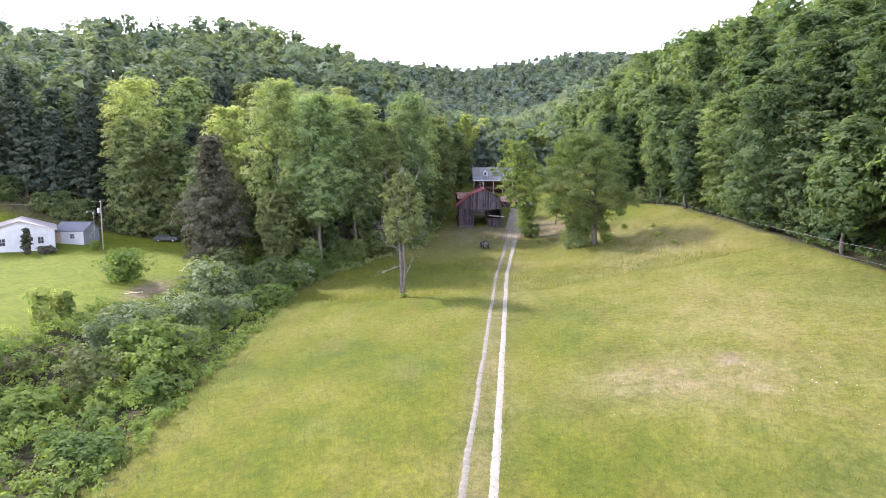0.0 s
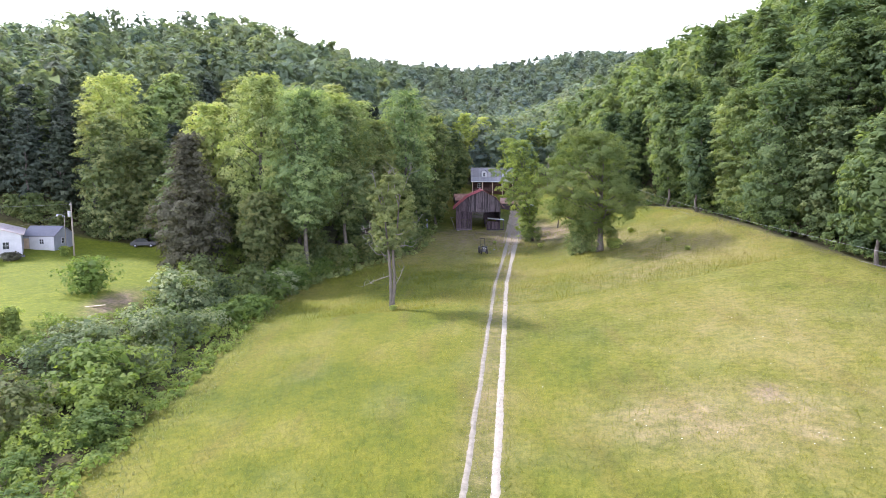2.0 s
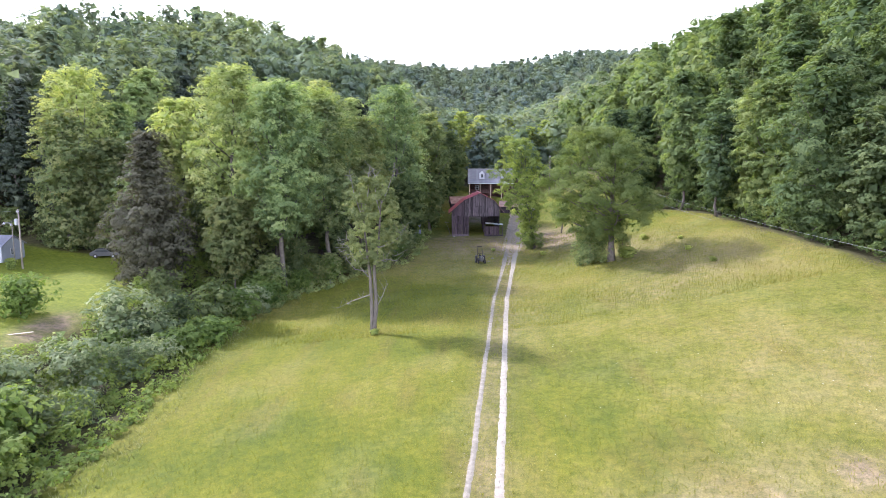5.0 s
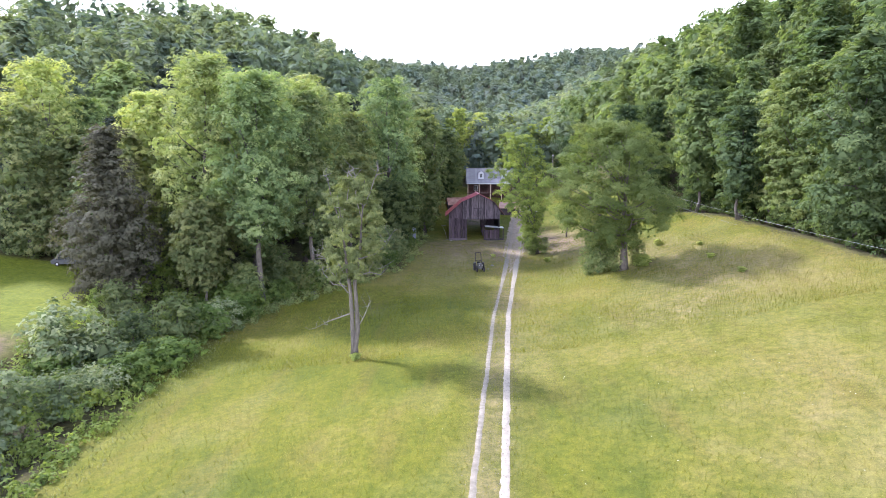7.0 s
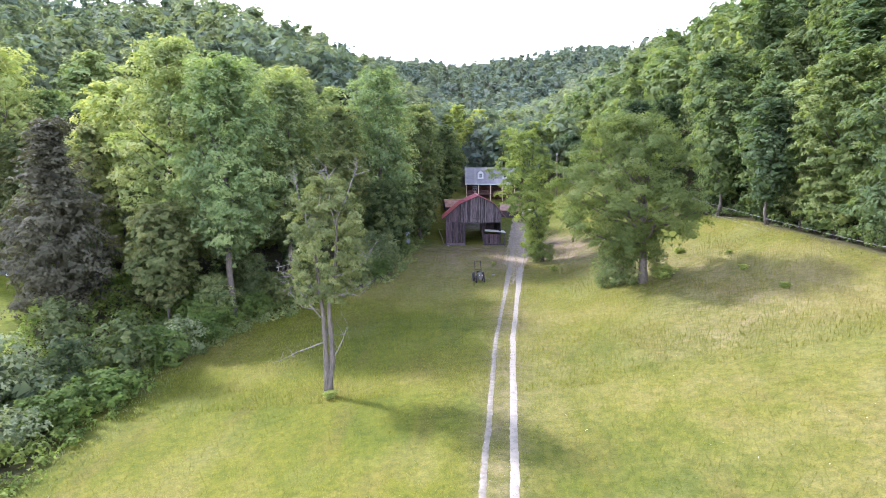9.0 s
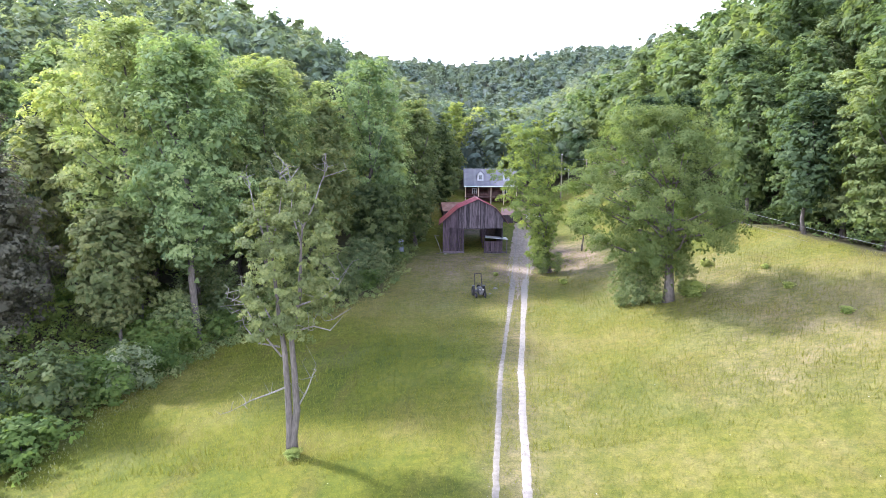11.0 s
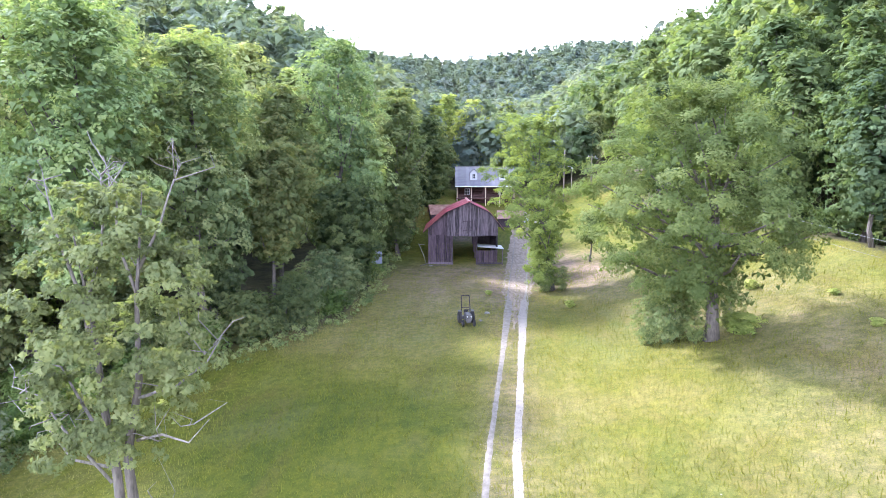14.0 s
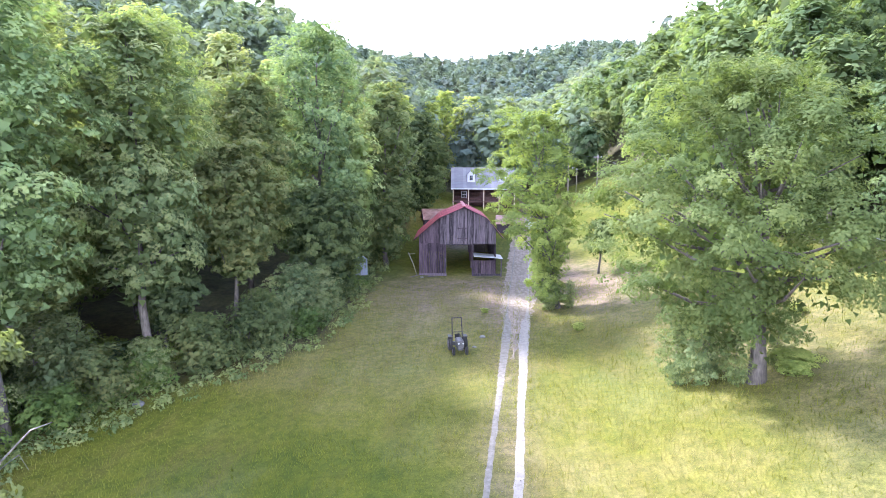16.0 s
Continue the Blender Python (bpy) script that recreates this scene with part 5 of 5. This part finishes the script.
def neighbour_house():
    ob = thing("neighbour_house", "white sided house with a low gable and faded red roof", "house", at=pose(-73.6, 103.5, 1.9, 0, 0, 34))
    w = 5.0
    wall = part("wall", Shape().prism([(-w, -0.6), (w, -0.6), (w, 3.6), (0, 5.2), (-w, 3.6)], 0, 12).mesh("wall", M_WHITE), ob)
    s = Shape()
    for k in range(22):
        z = -0.1 + k * 0.2
        xe = w if z < 3.5 else w * (5.2 - z) / 1.6
        if xe > 0.3:
            s.box(-xe, xe, -0.02, 0.0, z, z + 0.17)
    part("siding", s.mesh("siding", M_WHITE), wall)
    for sg in (-1, 1):
        part("roof", Shape().prism([(0, 5.22), (sg * (w + 0.4), 3.5), (sg * (w + 0.4), 3.62), (0, 5.36)], -0.4, 12.4).mesh("roof", M_PINKROOF), ob)
    window_part(ob, 2.9, -0.03, 1.3, 0.8, 1.1)
    window_part(ob, 0.6, -0.03, 0.5, 0.9, 1.5, arched=True)
    window_part(ob, -2.6, -0.03, 1.1, 0.9, 1.2)
    part("foundation", Shape().box(-w - 0.03, w + 0.03, -0.06, 0, -0.6, 0.0).mesh("foundation", M_SHINGLE), ob)
    for k in range(3):
        part("step", Shape().box(4.1, 5.3, -0.4 - 0.3 * k, -0.1 - 0.3 * k, -0.6, 0.25 - 0.18 * k).mesh("step", M_SHINGLE), ob)
    return ob


neighbour_house()
garden_shed = gable_shed("shed", "grey sided garden shed with a shingled gable roof", -70.6, 112, 2.1, 5.4, 5.0, 2.6, 4.0, M_GREYSIDE, M_SHINGLE)
front = part("front_siding", Shape().box(-1.6, 2.7, -0.05, 0, -0.1, 2.55).mesh("front_siding", M_WHITE), garden_shed, "pale front siding")
s = Shape()
for k in range(12):
    s.box(-1.58, 2.68, -0.07, -0.051, -0.05 + k * 0.21, 0.13 + k * 0.21)
part("boards", s.mesh("boards", M_WHITE), front)
part("door", Shape().box(-2.6, -1.7, -0.06, 0, 0, 2.1).mesh("door", M_TAN), garden_shed, "tan wooden door")
window_part(garden_shed, 0.6, -0.1, 1.2, 0.7, 0.75)
window_part(garden_shed, 2.73, 2.3, 1.1, 0.7, 0.9, "x")

# ---- garden shrubs ----
con_bush = tree_meshes(201, 4.4, 0.95, 0.05, "oval", 24, 4200, 0.09, M_LEAF_CON, limbs=4, trunk_r=0.06, pad_size=0.6)
plant("shrub", con_bush, -70.9, 101.2, "tall dark clipped evergreen beside the white house", "shrub", z=float(land(-70.9, 101.2)))
low_bush = tree_meshes(202, 1.2, 1.6, 0.0, "round", 20, 3000, 0.09, M_LEAF_CON, limbs=4, trunk_r=0.04, pad_size=0.5)
plant("shrub", low_bush, -68.6, 102.6, "low dark hedge shrub along the house wall", "shrub")
lawn_bush = tree_meshes(203, 3.0, 2.5, 0.1, "broad", 30, 2300, 0.105, M_LEAF_BUSH, limbs=9, trunk_r=0.06, pad_size=0.42)
plant("shrub", lawn_bush, -44.6, 83.5, "spreading green lawn shrub beside bare earth", "shrub", scale=(1.5, 1.5, 1.45))
plant("shrub", lawn_bush, -46.4, 85.5, "spreading green lawn shrub beside bare earth", "shrub", turn=140, scale=(0.6, 0.6, 0.55))
small_bush = tree_meshes(204, 2.3, 1.3, 0.1, "oval", 26, 3600, 0.09, M_LEAF_SLIM, limbs=7, trunk_r=0.05, pad_size=0.45)
for x, y, s in ((-42.3, 63.2, 1.0), (-41.2, 65.2, 0.8), (-63.6, 108, 0.5), (35.7, 104.4, 0.34), (35.2, 95.3, 0.34), (34, 118.7, 0.5), (28.6, 109, 0.9),
                (31.0, 121, 0.7), (19.0, 128.0, 0.4), (10.6, 136.5, 0.3), (37.5, 112, 0.3), (-6.1, 82.9, 0.36)):
    plant("shrub", small_bush, x, y, "small green shrub standing in the grass", "shrub", turn=x * 50, scale=(s * 1.35, s * 1.2, s * (1.45 if x < -40 else 0.75)))
# M_LEAF_G carries the shade under the trees in its colour
base_bush = tree_meshes(205, 4.6, 2.8, 0.1, "round", 30, 2600, 0.135, M_LEAF_G, limbs=9, trunk_r=0.06, pad_size=0.42)
foot_bush = tree_meshes(206, 4.6, 2.3, 0.1, "oval", 40, 4600, 0.085, M_LEAF, limbs=9, trunk_r=0.05, pad_size=0.36, inner=0.02)
for x, y, s, t in ((23.4, 110.8, 0.9, 0), (24.9, 109.4, 0.55, 80), (22.0, 111.6, 0.7, 30), (28.2, 110.6, 0.6, 200), (24.4, 112.0, 0.8, 150), (17.6, 136.2, 0.55, 120), (19.8, 136.4, 0.5, 10)):
    plant("shrub", foot_bush, x, y, "leafy shrub round the foot of a meadow tree", "shrub", turn=t, scale=(s, s, s * 1.3))
# young trees that lean out of the wood over the grass
young = [tree_meshes(208 + i, h, r, 0.3, "round", 54, 9000, 0.1, leaf, limbs=9, trunk_r=0.07, pad_size=0.36, flat=0.45) for i, (h, r, leaf) in enumerate([(6.8, 3.1, M_LEAF), (7.6, 3.2, M_LEAF_G)])]
for x, y, kd, s in ((-9.2, 131.8, 0, 1.0), (-7.0, 134.2, 0, 0.85), (-11.6, 128.6, 1, 0.7), (-22.8, 115.0, 1, 1.0), (-25.2, 109.5, 0, 0.9), (-18.0, 119.4, 0, 0.62), (-15.2, 122.6, 1, 0.5)):
    plant("sapling", young[kd], x, y, "bushy young tree at the edge of the meadow", "sapling", "young trees", x * 61 % 360, (s, s, s))
# undergrowth along the foot of the stand
rng = np.random.default_rng(77)
under = [(-24.5, 103), (-23.5, 108), (-22, 112.5), (-17.5, 119), (-13.5, 123), (-9.5, 126.5), (-8.2, 129.5), (-6.8, 142), (-6.5, 147), (-24.5, 106), (-20, 117), (-12, 125.5),
         (-6.6, 155), (-4.6, 161), (-1.6, 168), (-15.5, 122), (-26, 113), (-27.5, 116)]
for x, y in under:
    s = rng.uniform(0.7, 1.15)
    plant("shrub", (base_bush, lawn_bush, shrubs[0])[int(rng.integers(3))], x + rng.normal(0, 0.4), y + rng.normal(0, 0.4), "dense green undergrowth at the edge of the trees",
          "shrub", "undergrowth", float(rng.uniform(0, 360)), (s, s, s))
bank = [(x, y) for y, x in ((52, 51), (58, 52.5), (64, 54), (71, 54), (78, 55), (86, 55), (93, 54), (103, 54), (110, 55), (118, 55), (124, 54.5), (130, 54), (137, 52), (147, 47.5), (152, 45.5), (163, 44), (170, 45))]
for x, y in [(-48, 123), (-52, 124), (-56, 124.5), (-60, 125), (-64, 125.5), (-68, 125.5), (-73, 124.5), (-78, 124), (-84, 123), (-90, 122), (-97, 121), (-105, 119), (-58, 135), (-70, 136), (-82, 135), (-50, 134), (-95, 133), (-112, 126)]:
    s = rng.uniform(0.9, 1.5)
    plant("shrub", (base_bush, shrubs[2])[int(rng.integers(2))], x + rng.normal(0, 0.8), y + rng.normal(0, 0.8), "undergrowth at the foot of the wooded slope, shade in its leaf colour",
          "shrub", "undergrowth", float(rng.uniform(0, 360)), (s, s, s))
for x, y in bank:
    s = rng.uniform(0.6, 1.0)
    plant("shrub", (base_bush, lawn_bush)[int(rng.integers(2))], x + rng.normal(0, 0.8), y + rng.normal(0, 0.8), "green undergrowth below the bank trees",
          "shrub", "undergrowth", float(rng.uniform(0, 360)), (s, s, s))

# stones and planks lying about
rng = np.random.default_rng(5)


def stone(x, y, r, label, mat=M_TIN):
    bm = bmesh.new()
    bmesh.ops.create_icosphere(bm, subdivisions=2, radius=r)
    for v in bm.verts:
        v.co *= 1 + 0.3 * noise.noise(v.co * (1.7 / r) + Vector((x, y, 0)))
        v.co.z *= 0.6
    me = bpy.data.meshes.new("stone")
    bm.to_mesh(me)
    bm.free()
    me.materials.append(mat)
    ob = tagged(new("stone", me), label, "stone")
    ob.matrix_basis = pose(x, y, float(land(x, y)) + 0.1 * r)


M_STONE = simple_material("pale_stone", (0.12, 0.115, 0.10), (0.22, 0.21, 0.19), 3.0, 0.9)
stone(-17.6, 116.6, 0.45, "pale boulder in the grass below the trees", M_STONE)
stone(8.9, 124.6, 0.22, "pale stone lying in the grass", M_STONE)
stone(9.8, 127.5, 0.3, "pale stone lying in the grass", M_STONE)
stone(3.0, 152.6, 0.3, "pale stone beside the barn corner", M_STONE)
board = tagged(new("board", Shape().box(-1.3, 1.3, -0.12, 0.12, 0, 0.05).mesh("board", M_TAN)), "pale board lying on bare earth", "board")
board.matrix_basis = pose(-40.6, 77.4, float(land(-40.6, 77.4)) + 0.05, 0, 0, 35)

for x, y, ln, turn in ((3.6, 152.8, 1.1, 12), (4.6, 153.0, 0.8, -20), (2.2, 153.4, 1.5, 60), (11.6, 152.9, 1.2, 5)):
    plank = tagged(new("board", Shape().box(-ln, ln, -0.1, 0.1, 0, 0.05).mesh("board", M_BOARD_PALE)), "grey board lying in the grass before the barn", "board", "loose boards")
    plank.matrix_basis = pose(x, y, float(land(x, y)) + 0.05, 0, 0, turn)
pole_shape = Shape().tube([(0, 0, 0), (-0.5, 0.1, 1.6), (-1.2, 0.2, 3.2)], [0.05, 0.045, 0.03], 6).tube([(-1.3, 0.2, 3.0), (-0.3, 0.1, 3.05)], [0.035, 0.03], 6)
lean_pole = tagged(new("branch", pole_shape.mesh("branch", M_BARK_PALE, True)), "bare pale branch leaning beside the barn corner", "branch")
lean_pole.matrix_basis = pose(2.3, 153.7, float(land(2.3, 153.7)))

# ---- grass and weeds ----
rng = np.random.default_rng(15)


def blades(name, label, count, y0, y1, length, mat, keep, x0=-26.0, x1=50.0, thin=1.0):
    ys = y0 + (y1 - y0) * rng.uniform(0, 1, count) ** 1.35
    xs = rng.uniform(x0, x1, count)
    k = keep(xs, ys) & (np.abs(np.abs(xs - road_x(ys)) - 0.83) > 0.36)
    k &= ~((np.abs(xs - 8) < 6.5) & (ys > 150))
    xs, ys = xs[k], ys[k]
    n = len(xs)
    ln = length * rng.uniform(0.5, 1.4, n)
    base = np.stack([xs, ys, land(xs, ys) - 0.03], -1)
    a = rng.uniform(0, 2 * np.pi, n)
    lean = np.stack([np.cos(a), np.sin(a), np.zeros(n)], -1) * (ln * rng.uniform(0.5, 1.6, n))[:, None]
    up = np.zeros((n, 3))
    up[:, 2] = ln
    side = np.stack([-np.sin(a), np.cos(a), np.zeros(n)], -1) * (ln * thin * rng.uniform(0.12, 0.24, n))[:, None]
    v = np.stack([base - side, base + side, base + lean * 0.6 + up], 1).reshape(-1, 3)
    tagged(new(name, loose_mesh(name, v, mat)), label, "grass", kind="stuff")


blades("grass", "tall uneven yellow-green meadow grass", 290000, -15, 150, 0.13, M_BLADE, lambda x, y: inside(MEADOW, x, y))
blades("grass", "tall pale grass along the creek thicket", 60000, -15, 128, 0.18, M_BLADE_PALE, lambda x, y: inside(MEADOW, x + 1.6, y) & ~inside(MEADOW, x - 1.4 + 0.8 * wave(x, y, 2, 4), y), -28.0, -4.0)
blades("grass", "longer grass fringing the wheel tracks", 90000, -15, 150, 0.16, M_BLADE, lambda x, y: np.abs(np.abs(x - road_x(y)) - 1.38) < 0.22, -6.0, 18.0)

blades("grass", "tall seeding grass in the upper meadow", 100000, 82, 150, 0.32, M_BLADE, lambda x, y: inside(MEADOW, x, y) & (wave(x, y, 6, 2) + 0.6 * wave(x, y, 2.2, 6) + rng.normal(0, 0.7, len(x)) > 0.2), -24.0, 46.0, 0.4)
blades("grass", "tall green grass in drifts through the meadow", 70000, 20, 110, 0.22, M_BLADE, lambda x, y: inside(MEADOW, x, y) & (wave(x, y, 7, 9) + 0.6 * wave(x, y, 2.4, 3) + rng.normal(0, 0.7, len(x)) > 0.2), -24.0, 48.0, 0.4)


def flowers(name, label, count, x, y, rx, ry, size, mat):
    """Small pale flower heads that stand over the grass."""
    xs, ys = rng.normal(x, rx, count), rng.normal(y, ry, count)
    k = inside(MEADOW, xs, ys)
    xs, ys = xs[k], ys[k]
    c = np.stack([xs, ys, land(xs, ys) + rng.uniform(0.2, 0.5, len(xs))], -1)
    v = leaf_faces(c, unit(rng.normal(0, 0.3, c.shape) + np.array([0, 0, 1.0])), size, rng)
    tagged(new(name, loose_mesh(name, v, mat)), label, "flowers", kind="stuff")


M_FLOWER = simple_material("white_petals", (0.42, 0.42, 0.36), (0.58, 0.58, 0.50), 3.0, 0.7)
flowers("flowers", "small white wildflowers scattered in the meadow", 70, 25, 42, 5, 3, 0.045, M_FLOWER)
flowers("flowers", "small white wildflowers scattered in the meadow", 120, 22, 62, 9, 12, 0.04, M_FLOWER)

# loose gravel along the drive
gy = rng.uniform(10, 160, 5200)
gx = road_x(gy) + rng.choice((-0.83, 0.83), 5200) + rng.normal(0, 0.38, 5200) * (1 + 1.3 * smooth(118, 150, gy))
pebbles = np.stack([gx, gy, land(gx, gy) + 0.085], -1)
tagged(new("gravel", loose_mesh("gravel", leaf_faces(pebbles, unit(rng.normal(0, 0.5, pebbles.shape) + np.array([0, 0, 1.0])), 0.035, rng), M_GRAVEL)),
       "loose pale gravel scattered along the drive", "gravel", kind="stuff")
